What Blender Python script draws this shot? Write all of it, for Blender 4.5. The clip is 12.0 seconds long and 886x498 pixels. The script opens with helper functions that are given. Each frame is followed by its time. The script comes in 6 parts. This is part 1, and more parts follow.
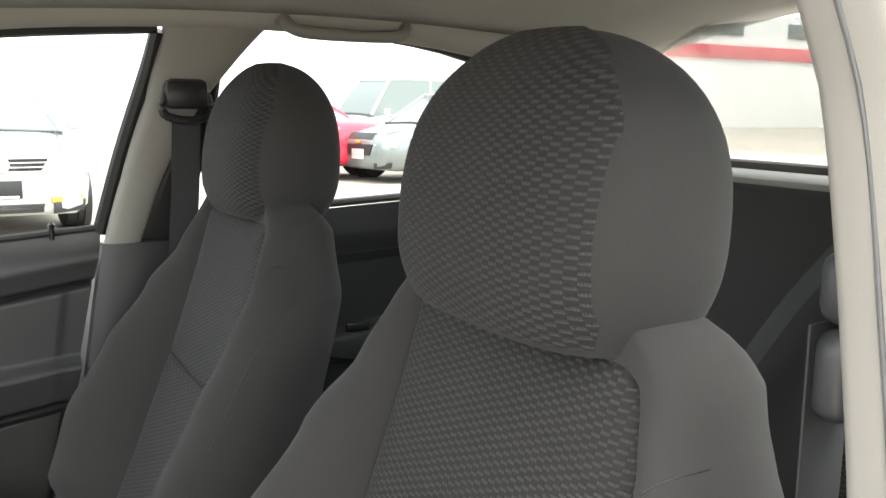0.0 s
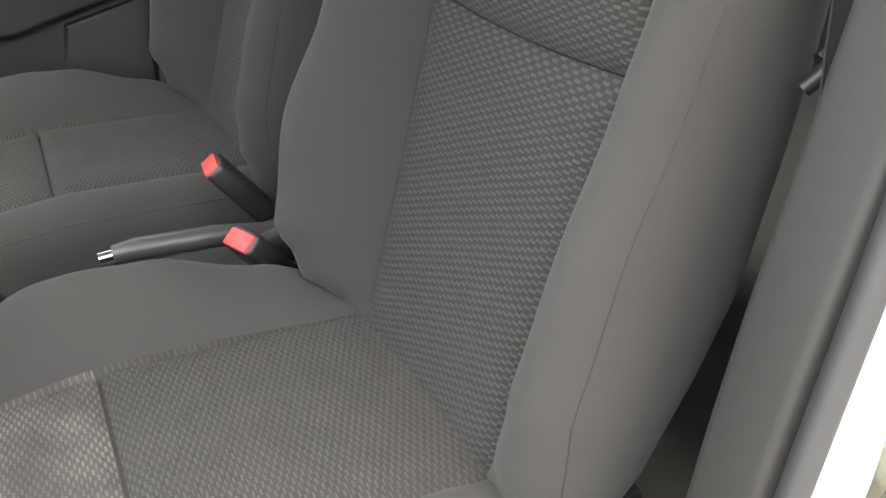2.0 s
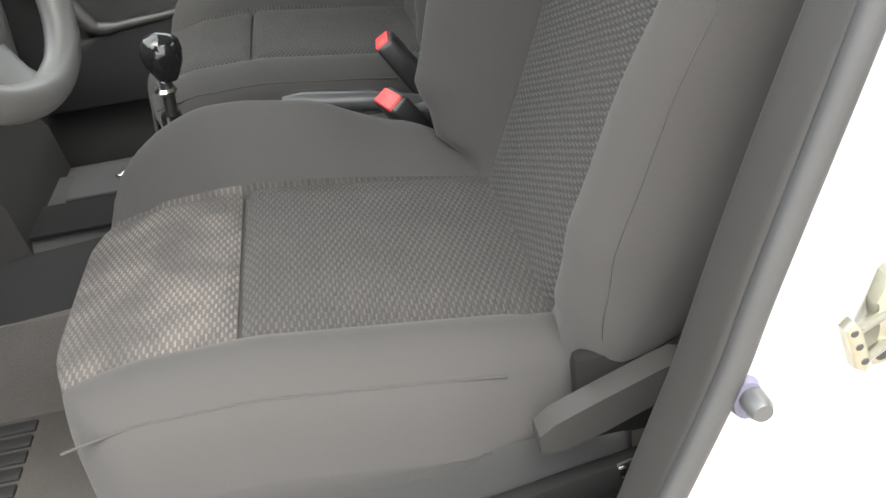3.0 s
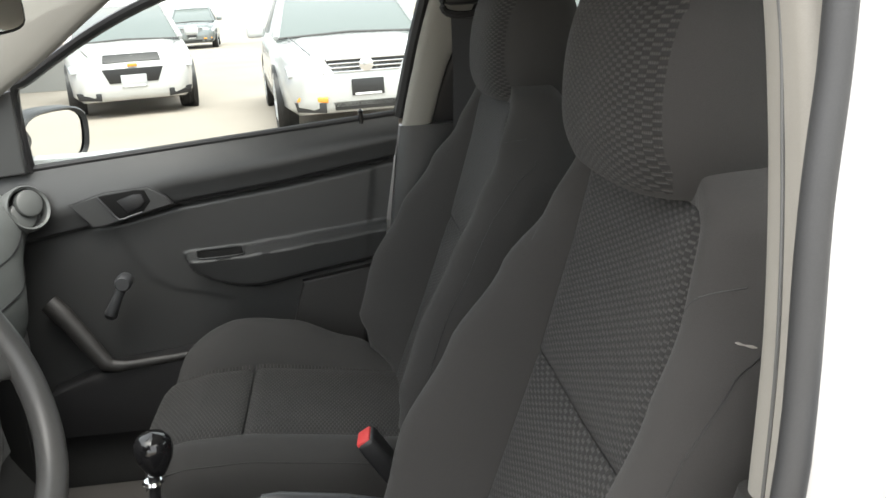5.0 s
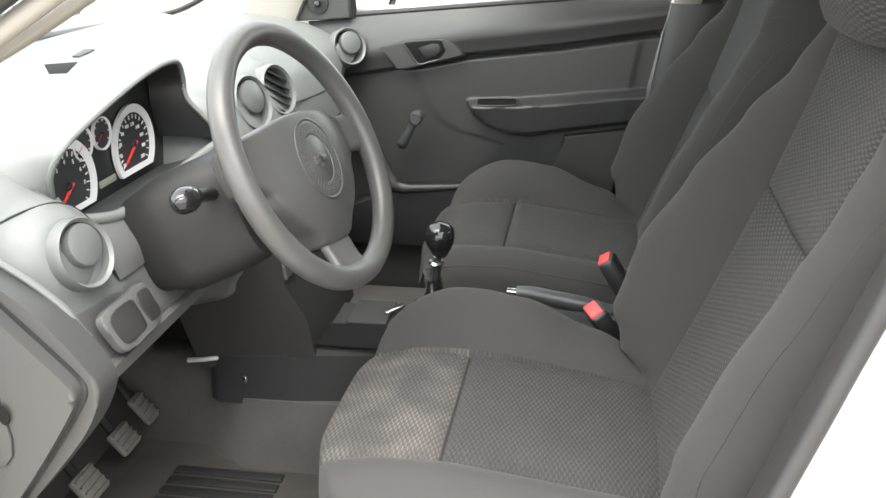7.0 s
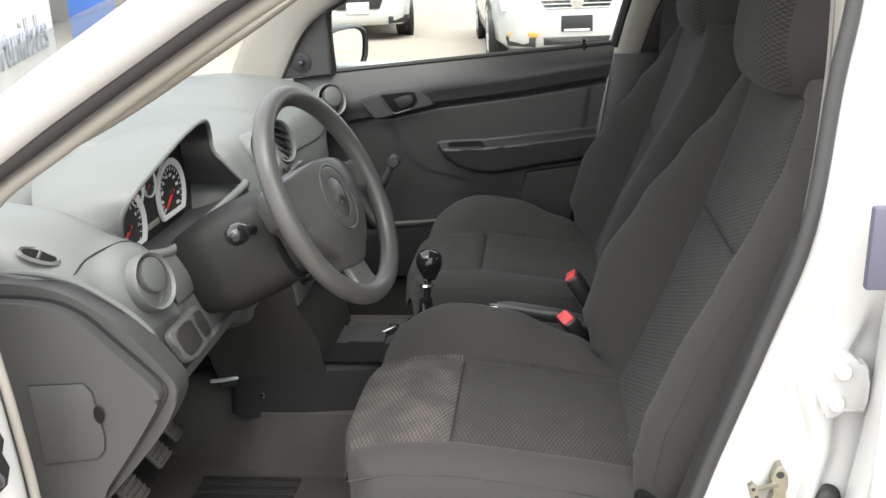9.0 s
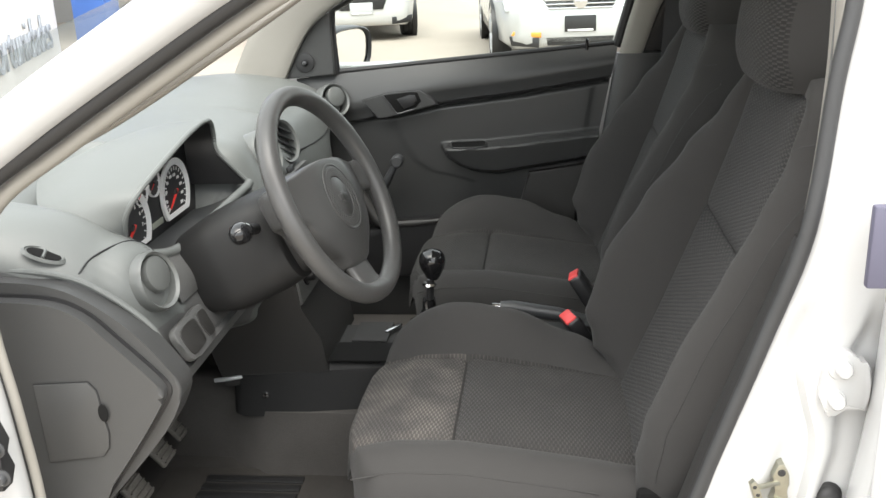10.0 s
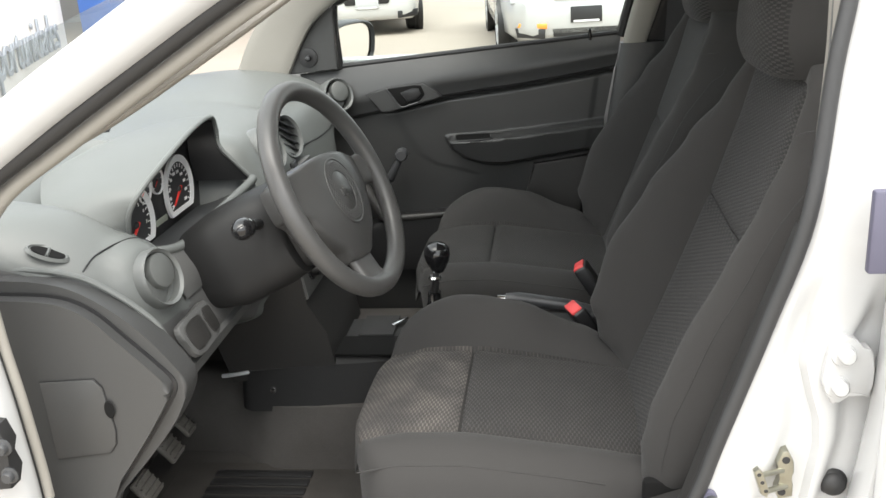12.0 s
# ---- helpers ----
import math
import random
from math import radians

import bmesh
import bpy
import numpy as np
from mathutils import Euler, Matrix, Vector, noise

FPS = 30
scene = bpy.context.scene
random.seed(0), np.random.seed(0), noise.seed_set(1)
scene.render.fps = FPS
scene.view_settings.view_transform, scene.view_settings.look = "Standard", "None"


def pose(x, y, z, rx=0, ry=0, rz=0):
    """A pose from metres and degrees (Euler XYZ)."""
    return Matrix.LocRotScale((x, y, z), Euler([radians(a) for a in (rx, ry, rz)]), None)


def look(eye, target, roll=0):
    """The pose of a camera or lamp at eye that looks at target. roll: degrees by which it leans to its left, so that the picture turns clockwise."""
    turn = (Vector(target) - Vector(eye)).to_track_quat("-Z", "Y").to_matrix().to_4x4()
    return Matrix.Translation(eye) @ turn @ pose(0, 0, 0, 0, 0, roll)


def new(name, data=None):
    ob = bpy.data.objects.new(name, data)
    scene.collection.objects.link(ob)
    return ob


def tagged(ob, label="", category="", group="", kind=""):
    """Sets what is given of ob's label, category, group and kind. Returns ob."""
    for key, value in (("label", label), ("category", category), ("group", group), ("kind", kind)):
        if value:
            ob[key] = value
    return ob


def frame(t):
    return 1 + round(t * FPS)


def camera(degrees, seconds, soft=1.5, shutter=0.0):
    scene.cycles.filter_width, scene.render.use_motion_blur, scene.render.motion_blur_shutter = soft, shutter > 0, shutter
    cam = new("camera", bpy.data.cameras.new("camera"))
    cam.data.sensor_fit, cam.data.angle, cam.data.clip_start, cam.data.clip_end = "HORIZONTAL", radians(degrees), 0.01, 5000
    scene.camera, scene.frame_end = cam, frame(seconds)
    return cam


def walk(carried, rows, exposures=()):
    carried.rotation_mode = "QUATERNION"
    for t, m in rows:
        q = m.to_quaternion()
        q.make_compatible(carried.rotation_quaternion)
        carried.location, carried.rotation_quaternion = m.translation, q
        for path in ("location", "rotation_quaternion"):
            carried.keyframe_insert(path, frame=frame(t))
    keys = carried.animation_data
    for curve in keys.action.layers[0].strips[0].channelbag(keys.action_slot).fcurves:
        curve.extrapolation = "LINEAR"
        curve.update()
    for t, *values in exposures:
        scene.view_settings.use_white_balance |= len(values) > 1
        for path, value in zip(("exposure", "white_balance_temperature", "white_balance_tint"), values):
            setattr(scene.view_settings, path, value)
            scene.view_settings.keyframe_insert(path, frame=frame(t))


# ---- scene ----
cam = camera(51.5, 12.0)
PATH = [
    (0, (0.184, -0.962, 1.249), (1.124, 0.776, 0.94), 0.8),
    (0.5, (0.2, -1.004, 1.22), (1.243, 0.642, 0.767), -1.4),
    (1, (0.171, -1.02, 1.189), (1.143, 0.598, 0.525), -5.1),
    (1.5, (0.161, -1.013, 1.139), (1.03, 0.563, 0.267), -8.7),
    (2, (0.139, -1.042, 1.096), (0.778, 0.561, 0.084), -7.8),
    (2.5, (0.186, -1.125, 1.029), (0.46, 0.559, -0.015), -9.6),
    (2.7, (0.197, -1.16, 1.012), (0.372, 0.537, -0.032), -8.9),
    (4.3, (0.267, -1.208, 1.156), (0.513, 0.658, 0.481), -5.2),
    (4.5, (0.285, -1.193, 1.185), (0.533, 0.683, 0.54), -4.6),
    (5, (0.29, -1.182, 1.253), (0.489, 0.737, 0.725), -3.6),
    (5.5, (0.268, -1.15, 1.304), (0.33, 0.797, 0.852), -2.2),
    (6, (0.283, -1.17, 1.276), (-0.128, 0.718, 0.758), -0.7),
    (6.5, (0.327, -1.275, 1.229), (-0.141, 0.54, 0.531), 1.9),
    (7, (0.256, -1.48, 1.235), (-0.058, 0.36, 0.518), -0.7),
    (7.2, (0.233, -1.557, 1.258), (-0.025, 0.284, 0.519), -0.5),
    (8.8, (0.22, -1.731, 1.291), (0.002, 0.152, 0.655), -2.0),
    (9, (0.219, -1.733, 1.292), (0.01, 0.152, 0.658), -2.1),
    (9.5, (0.222, -1.735, 1.291), (0.005, 0.148, 0.653), -2.2),
    (10, (0.221, -1.738, 1.292), (0.004, 0.146, 0.659), -2.2),
    (10.5, (0.221, -1.735, 1.292), (0.004, 0.148, 0.655), -2.3),
    (11, (0.227, -1.735, 1.292), (0.002, 0.147, 0.653), -2.8),
    (11.5, (0.23, -1.738, 1.292), (-0.004, 0.142, 0.651), -3.2),
    (12, (0.232, -1.738, 1.29), (-0.007, 0.139, 0.645), -3.3),
]
EXPOSURE = [(0, 2.6, 6700, 8), (1.0, 2.35, 6700, 8), (1.5, 2.4, 6700, 8), (2.2, 3.0, 6700, 8), (2.7, 3.0, 6700, 8), (4.3, 1.9, 6700, 8), (4.7, 1.95, 6700, 8), (5.5, 2.2, 6700, 8), (6.5, 2.46, 6700, 8), (7.0, 2.8, 6700, 8), (7.3, 2.8, 6700, 8), (8.8, 2.08, 6700, 8), (9.5, 2.02, 6700, 8), (12, 1.92, 6700, 8)]
walk(cam, [(t, look(eye, target, roll)) for t, eye, target, roll in PATH], EXPOSURE)

from mathutils.bvhtree import BVHTree

# ---------- world, sun, exposure ----------
world = bpy.data.worlds.new("sky")
scene.world = world
world.use_nodes = True
wn = world.node_tree
sky = wn.nodes.new("ShaderNodeTexSky")
sky.sky_type = "NISHITA"
sky.sun_disc = False
sky.sun_elevation = radians(61)
sky.sun_rotation = radians(215)
sky.air_density, sky.dust_density, sky.ozone_density = 1.0, 2.5, 0.6
haze = wn.nodes.new("ShaderNodeHueSaturation")
haze.inputs["Saturation"].default_value = 0.35
wn.links.new(sky.outputs["Color"], haze.inputs["Color"])
cloud = wn.nodes.new("ShaderNodeMix")          # an even white cloud cover over the sky
cloud.data_type, cloud.blend_type = "RGBA", "ADD"
cloud.inputs["Factor"].default_value = 1.0
cloud.inputs["B"].default_value = (4.0, 4.05, 4.1, 1)
wn.links.new(haze.outputs["Color"], cloud.inputs["A"])
wn.links.new(cloud.outputs["Result"], wn.nodes["Background"].inputs["Color"])
wn.nodes["Background"].inputs["Strength"].default_value = 0.085
sun = new("sun", bpy.data.lights.new("sun", "SUN"))
sun.data.energy, sun.data.angle, sun.data.color = 1.3, radians(45), (1.0, 0.97, 0.93)
sun.matrix_world = look((3.5, -5, 11), (0, 0, 0))


# ---------- materials ----------
def material(name, base, rough=0.5, metal=0.0, grain=0.0, grain_scale=900.0, bump=0.0, stain=0.0, stain_scale=6.0,
             coat=0.0, sheen=0.0, second=None):
    m = bpy.data.materials.new(name)
    m.use_nodes = True
    t = m.node_tree
    b = t.nodes["Principled BSDF"]
    b.inputs["Roughness"].default_value = rough
    b.inputs["Metallic"].default_value = metal
    b.inputs["Coat Weight"].default_value = coat
    b.inputs["Sheen Weight"].default_value = sheen
    co = t.nodes.new("ShaderNodeTexCoord")
    fine = t.nodes.new("ShaderNodeTexNoise")
    fine.inputs["Scale"].default_value = grain_scale
    fine.inputs["Detail"].default_value = 2
    t.links.new(co.outputs["Object"], fine.inputs["Vector"])
    large = t.nodes.new("ShaderNodeTexNoise")
    large.inputs["Scale"].default_value = stain_scale
    large.inputs["Detail"].default_value = 6
    t.links.new(co.outputs["Object"], large.inputs["Vector"])
    col = t.nodes.new("ShaderNodeMix")
    col.data_type = "RGBA"
    s = second or tuple(c * (1 - grain) for c in base)
    col.inputs["A"].default_value = (*base, 1)
    col.inputs["B"].default_value = (*s, 1)
    t.links.new(fine.outputs["Fac"], col.inputs["Factor"])
    wear = t.nodes.new("ShaderNodeMix")
    wear.data_type = "RGBA"
    wear.blend_type = "MULTIPLY"
    ramp = t.nodes.new("ShaderNodeMapRange")
    ramp.inputs["From Min"].default_value, ramp.inputs["From Max"].default_value = 0.35, 0.7
    ramp.inputs["To Min"].default_value, ramp.inputs["To Max"].default_value = 0.0, stain
    t.links.new(large.outputs["Fac"], ramp.inputs["Value"])
    t.links.new(ramp.outputs["Result"], wear.inputs["Factor"])
    t.links.new(col.outputs["Result"], wear.inputs["A"])
    wear.inputs["B"].default_value = (0.45, 0.43, 0.4, 1)
    t.links.new(wear.outputs["Result"], b.inputs["Base Color"])
    if bump:
        bn = t.nodes.new("ShaderNodeBump")
        bn.inputs["Strength"].default_value = bump
        bn.inputs["Distance"].default_value = 0.001
        t.links.new(fine.outputs["Fac"], bn.inputs["Height"])
        t.links.new(bn.outputs["Normal"], b.inputs["Normal"])
    return m


def weave_material(name, dark, light, pitch_u, pitch_v, dusty=0.0):
    """Woven seat cloth: raised bars of stitches set like a chequerboard, each row shifted by half a bar."""
    m = bpy.data.materials.new(name)
    m.use_nodes = True
    t = m.node_tree
    b = t.nodes["Principled BSDF"]
    b.inputs["Roughness"].default_value = 0.85
    b.inputs["Sheen Weight"].default_value = 0.04
    uv = t.nodes.new("ShaderNodeUVMap")
    sep = t.nodes.new("ShaderNodeSeparateXYZ")
    t.links.new(uv.outputs["UV"], sep.inputs["Vector"])

    def calc(op, a, b_=None):
        n = t.nodes.new("ShaderNodeMath")
        n.operation = op
        for i, v in enumerate((a, b_)):
            if v is None:
                continue
            if isinstance(v, (int, float)):
                n.inputs[i].default_value = v
            else:
                t.links.new(v, n.inputs[i])
        return n.outputs[0]

    wob = t.nodes.new("ShaderNodeTexNoise")
    wob.inputs["Scale"].default_value = 45
    t.links.new(uv.outputs["UV"], wob.inputs["Vector"])
    wv = calc("MULTIPLY", calc("SUBTRACT", wob.outputs["Fac"], 0.5), 0.5)
    v = calc("ADD", calc("DIVIDE", sep.outputs["Y"], pitch_v), wv)
    row = calc("FLOOR", v)
    u = calc("ADD", calc("DIVIDE", sep.outputs["X"], pitch_u), calc("ADD", calc("MULTIPLY", row, 0.5), calc("MULTIPLY", wv, 0.12)))
    fu = calc("ABSOLUTE", calc("SUBTRACT", calc("FRACT", u), 0.5))
    fv = calc("ABSOLUTE", calc("SUBTRACT", calc("FRACT", v), 0.5))
    du = calc("MINIMUM", calc("MAXIMUM", calc("MULTIPLY", calc("SUBTRACT", 0.28, fu), 14.0), 0.0), 1.0)
    dv = calc("MINIMUM", calc("MAXIMUM", calc("SUBTRACT", 1.5, calc("MULTIPLY", fv, 3.0)), 0.0), 1.0)
    stitch = calc("ADD", calc("MULTIPLY", calc("SINE", calc("MULTIPLY", sep.outputs["X"], 2 * math.pi / (pitch_u * 0.1))), 0.18), 0.82)
    t_h = calc("MULTIPLY", calc("MULTIPLY", du, dv), stitch)
    fine = t.nodes.new("ShaderNodeTexNoise")
    fine.inputs["Scale"].default_value = 1400
    t.links.new(uv.outputs["UV"], fine.inputs["Vector"])
    big = t.nodes.new("ShaderNodeTexNoise")
    big.inputs["Scale"].default_value = 14
    big.inputs["Detail"].default_value = 6
    t.links.new(uv.outputs["UV"], big.inputs["Vector"])
    mix = t.nodes.new("ShaderNodeMix")
    mix.data_type = "RGBA"
    mix.inputs["A"].default_value = (*dark, 1)
    mix.inputs["B"].default_value = (*light, 1)
    t.links.new(calc("MULTIPLY", t_h, calc("ADD", calc("MULTIPLY", fine.outputs["Fac"], 0.7), 0.55)), mix.inputs["Factor"])
    dust = t.nodes.new("ShaderNodeMix")
    dust.data_type = "RGBA"
    dust.inputs["B"].default_value = (0.27, 0.24, 0.21, 1)
    rng = t.nodes.new("ShaderNodeMapRange")
    rng.inputs["From Min"].default_value, rng.inputs["From Max"].default_value = 0.42, 0.75
    rng.inputs["To Max"].default_value = dusty
    t.links.new(big.outputs["Fac"], rng.inputs["Value"])
    t.links.new(calc("MULTIPLY", rng.outputs["Result"], calc("ADD", calc("MULTIPLY", t_h, 0.8), 0.2)), dust.inputs["Factor"])
    t.links.new(mix.outputs["Result"], dust.inputs["A"])
    t.links.new(dust.outputs["Result"], b.inputs["Base Color"])
    bn = t.nodes.new("ShaderNodeBump")
    bn.inputs["Strength"].default_value = 0.9
    bn.inputs["Distance"].default_value = 0.0016
    t.links.new(calc("ADD", t_h, calc("MULTIPLY", fine.outputs["Fac"], 0.2)), bn.inputs["Height"])
    t.links.new(bn.outputs["Normal"], b.inputs["Normal"])
    return m


def glass_material(name, tint, clear):
    m = bpy.data.materials.new(name)
    m.use_nodes = True
    t = m.node_tree
    out = t.nodes["Material Output"]
    tr = t.nodes.new("ShaderNodeBsdfTransparent")
    tr.inputs["Color"].default_value = (*tint, 1)
    gl = t.nodes.new("ShaderNodeBsdfGlossy")
    gl.inputs["Roughness"].default_value = 0.02
    mx = t.nodes.new("ShaderNodeMixShader")
    fr = t.nodes.new("ShaderNodeFresnel")
    fr.inputs["IOR"].default_value = 1.3
    mul = t.nodes.new("ShaderNodeMath")
    mul.operation = "MULTIPLY"
    mul.inputs[1].default_value = clear
    t.links.new(fr.outputs[0], mul.inputs[0])
    t.links.new(mul.outputs[0], mx.inputs[0])
    t.links.new(tr.outputs[0], mx.inputs[1])
    t.links.new(gl.outputs[0], mx.inputs[2])
    t.links.new(mx.outputs[0], out.inputs["Surface"])
    return m


CLOTH = material("plain_cloth", (0.0398, 0.0382, 0.0372), 0.9, grain=0.45, grain_scale=1500, bump=0.35, stain=0.12, stain_scale=9, sheen=0.06)
WEAVE = weave_material("woven_cloth", (0.014, 0.0138, 0.0135), (0.057, 0.054, 0.052), 0.0165, 0.0033)
WEAVE_DUSTY = weave_material("worn_woven_cloth", (0.034, 0.031, 0.0295), (0.078, 0.072, 0.068), 0.0150, 0.0033, 0.75)
WEAVE_FLAT = weave_material("cushion_woven_cloth", (0.0195, 0.0185, 0.0178), (0.0465, 0.0437, 0.0416), 0.0150, 0.0033, 0.08)
PLASTIC = material("grained_plastic", (0.048, 0.049, 0.049), 0.38, grain=0.25, grain_scale=1200, bump=0.25, stain=0.1)
DARK = material("dark_plastic", (0.030, 0.029, 0.028), 0.5, grain=0.25, grain_scale=1200, bump=0.2, stain=0.1)
WHEEL = material("wheel_skin", (0.078, 0.078, 0.0775), 0.34, grain=0.3, grain_scale=900, bump=0.25, stain=0.25, stain_scale=14)
MID = material("mid_plastic", (0.100, 0.101, 0.100), 0.38, grain=0.22, grain_scale=1200, bump=0.25, stain=0.1)
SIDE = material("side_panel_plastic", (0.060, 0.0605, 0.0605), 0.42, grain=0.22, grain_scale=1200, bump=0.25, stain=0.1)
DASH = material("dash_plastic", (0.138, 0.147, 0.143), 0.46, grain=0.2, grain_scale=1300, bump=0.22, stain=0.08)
SMOOTH = material("satin_plastic", (0.055, 0.057, 0.06), 0.35, grain=0.1, stain=0.08)
BLACK = material("black_plastic", (0.02, 0.02, 0.021), 0.4, grain=0.2, bump=0.1)
GLOSS = material("glossy_black", (0.012, 0.012, 0.013), 0.12, stain=0.05, coat=0.3)
CONSOLE = material("matt_console_plastic", (0.026, 0.026, 0.0265), 0.78, grain=0.3, grain_scale=900, bump=0.3, stain=0.15, stain_scale=10)
SHROUD = material("matt_black_plastic", (0.018, 0.018, 0.0182), 0.55, grain=0.2, grain_scale=1200, bump=0.15, stain=0.1)
SHROUD.node_tree.nodes["Principled BSDF"].inputs["Specular IOR Level"].default_value = 0.3
SEAL = material("grey_seal_rubber", (0.038, 0.039, 0.041), 0.5, grain=0.25, bump=0.1, stain=0.25, stain_scale=14)
RUBBER = material("seal_rubber", (0.03, 0.03, 0.031), 0.55, grain=0.3, bump=0.1, stain=0.2)
CARPET = material("carpet", (0.066, 0.062, 0.059), 0.95, grain=0.6, grain_scale=700, bump=0.9, stain=0.4, stain_scale=8, second=(0.125, 0.117, 0.110))
MAT_RUBBER = material("mat_carpet", (0.056, 0.052, 0.050), 0.9, grain=0.4, grain_scale=600, bump=0.6, stain=0.35, stain_scale=12, second=(0.11, 0.100, 0.090))
BEIGE = material("beige_trim", (0.285, 0.272, 0.245), 0.6, grain=0.1, bump=0.1, stain=0.08)
LINER = material("headliner", (0.46, 0.44, 0.39), 0.95, grain=0.2, grain_scale=900, bump=0.4, stain=0.06)
WHITE = material("white_paint", (0.52, 0.525, 0.527), 0.22, grain=0.02, stain=0.05, coat=0.6)
SILVER = material("silver_paint", (0.50, 0.51, 0.51), 0.25, metal=0.25, stain=0.04, coat=0.6)
REDPAINT = material("red_paint", (0.6, 0.03, 0.06), 0.25, stain=0.05, coat=0.6)
GREYPAINT = material("grey_paint", (0.2, 0.22, 0.22), 0.25, metal=0.4, stain=0.05, coat=0.6)
GREENPAINT = material("dark_green_paint", (0.06, 0.11, 0.11), 0.25, metal=0.3, stain=0.05, coat=0.6)
CHROME = material("chrome", (0.75, 0.75, 0.76), 0.12, metal=1.0, stain=0.1)
STEEL = material("zinc_steel", (0.40, 0.395, 0.33), 0.28, metal=0.9, stain=0.4, stain_scale=40)
SILVERPLASTIC = material("silver_plastic", (0.5, 0.51, 0.52), 0.35, metal=0.2, stain=0.05)
SILVERRING = material("silver_ring", (0.85, 0.85, 0.86), 0.35, metal=0.0, stain=0.05)
VENT = material("vent_plastic", (0.115, 0.121, 0.118), 0.4, grain=0.1, stain=0.08)
# Near black for pockets and slots: their inner shade is in the colour.
PIT = material("recess_shade_black", (0.010, 0.010, 0.010), 0.85, grain=0.3)
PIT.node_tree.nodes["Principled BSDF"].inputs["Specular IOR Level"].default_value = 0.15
CARWHITE = material("off_white_paint", (0.56, 0.56, 0.55), 0.25, stain=0.08, coat=0.6)
RED = material("red_plastic", (0.7, 0.06, 0.06), 0.45, stain=0.1)
AMBER = material("amber_lens", (0.75, 0.3, 0.05), 0.2, coat=0.4)
LENS = material("clear_lens", (0.55, 0.57, 0.58), 0.08, metal=0.4, coat=0.8)
WEBBING = material("belt_webbing", (0.045, 0.046, 0.048), 0.7, grain=0.4, grain_scale=1500, bump=0.4)
LABELWHITE = material("white_print", (0.75, 0.75, 0.75), 0.6)
TYRE = material("tyre", (0.03, 0.03, 0.03), 0.85, grain=0.3, bump=0.4, stain=0.3)
CONCRETE = material("concrete", (0.34, 0.30, 0.255), 0.9, grain=0.15, grain_scale=60, bump=0.3, stain=0.25, stain_scale=0.6, second=(0.29, 0.257, 0.217))
WALLPAINT = material("white_wall", (0.72, 0.71, 0.69), 0.85, grain=0.08, grain_scale=80, bump=0.2, stain=0.15, stain_scale=1.2)
BLUEPAINT = material("blue_paint", (0.06, 0.16, 0.5), 0.6, stain=0.2, stain_scale=3)
GREYTEXT = material("grey_lettering", (0.3, 0.33, 0.37), 0.7)
REDWALL = material("red_wall", (0.55, 0.06, 0.08), 0.8, stain=0.15)
SCUFF = material("white_scuff", (0.30, 0.285, 0.265), 0.9, grain=0.5, grain_scale=900)
BLUEGREY = material("grey_blue_rubber", (0.095, 0.093, 0.135), 0.6)
# The workshop's inner shade is put into this grey.
SHADEWALL = material("shaded_grey_wall", (0.3, 0.3, 0.29), 0.85, grain=0.1, grain_scale=40, stain=0.2, stain_scale=1.0)
MIRROR = material("mirror", (0.9, 0.9, 0.9), 0.01, metal=1.0)
GLASS = glass_material("window_glass", (0.93, 0.96, 0.95), 0.8)
CARGLASS = material("tinted_glass", (0.13, 0.15, 0.145), 0.05, coat=0.5)
GAUGE = material("gauge_face", (0.035, 0.035, 0.038), 0.5)
NEEDLE = material("needle_red", (0.75, 0.05, 0.04), 0.5)
LCD = material("lcd", (0.3, 0.32, 0.27), 0.3)
PEDALMETAL = material("worn_pedal", (0.26, 0.245, 0.22), 0.6, grain=0.5, grain_scale=300, bump=0.4, stain=0.5, stain_scale=40)


# ---------- mesh helpers ----------
def mesh_of(name, verts, faces, uvs=None, smooth=True):
    me = bpy.data.meshes.new(name)
    me.from_pydata([tuple(v) for v in verts], [], faces)
    if uvs is not None:
        layer = me.uv_layers.new(name="UVMap")
        idx = np.empty(len(me.loops), dtype=np.int32)
        me.loops.foreach_get("vertex_index", idx)
        layer.data.foreach_set("uv", np.array(uvs, dtype=np.float32)[idx].ravel())
    if smooth:
        me.polygons.foreach_set("use_smooth", [True] * len(me.polygons))
    me.update()
    return me


def part(name, data, mat, parent=None, label="", angle=40):
    if isinstance(data, bmesh.types.BMesh):
        me = bpy.data.meshes.new(name)
        bmesh.ops.recalc_face_normals(data, faces=data.faces)
        data.to_mesh(me)
        data.free()
        me.polygons.foreach_set("use_smooth", [True] * len(me.polygons))
    else:
        me = data
    me.set_sharp_from_angle(angle=radians(angle))
    me.materials.append(mat)
    ob = new(name, me)
    if parent is not None:
        ob.parent = parent
        ob.matrix_parent_inverse = parent.matrix_world.inverted()
    if label:
        tagged(ob, label)
    return ob


def flatten(ob):
    """Keep large plates flat in the light, with only their rounded edges shaded."""
    ob.modifiers.new("normals", "WEIGHTED_NORMAL").keep_sharp = True
    return ob


def thing(name, label, category, at=(0, 0, 0), group="", kind=""):
    ob = new(name)
    ob.matrix_world = Matrix.Translation(at)
    ob.empty_display_size = 0.05
    return tagged(ob, label, category, group, kind)


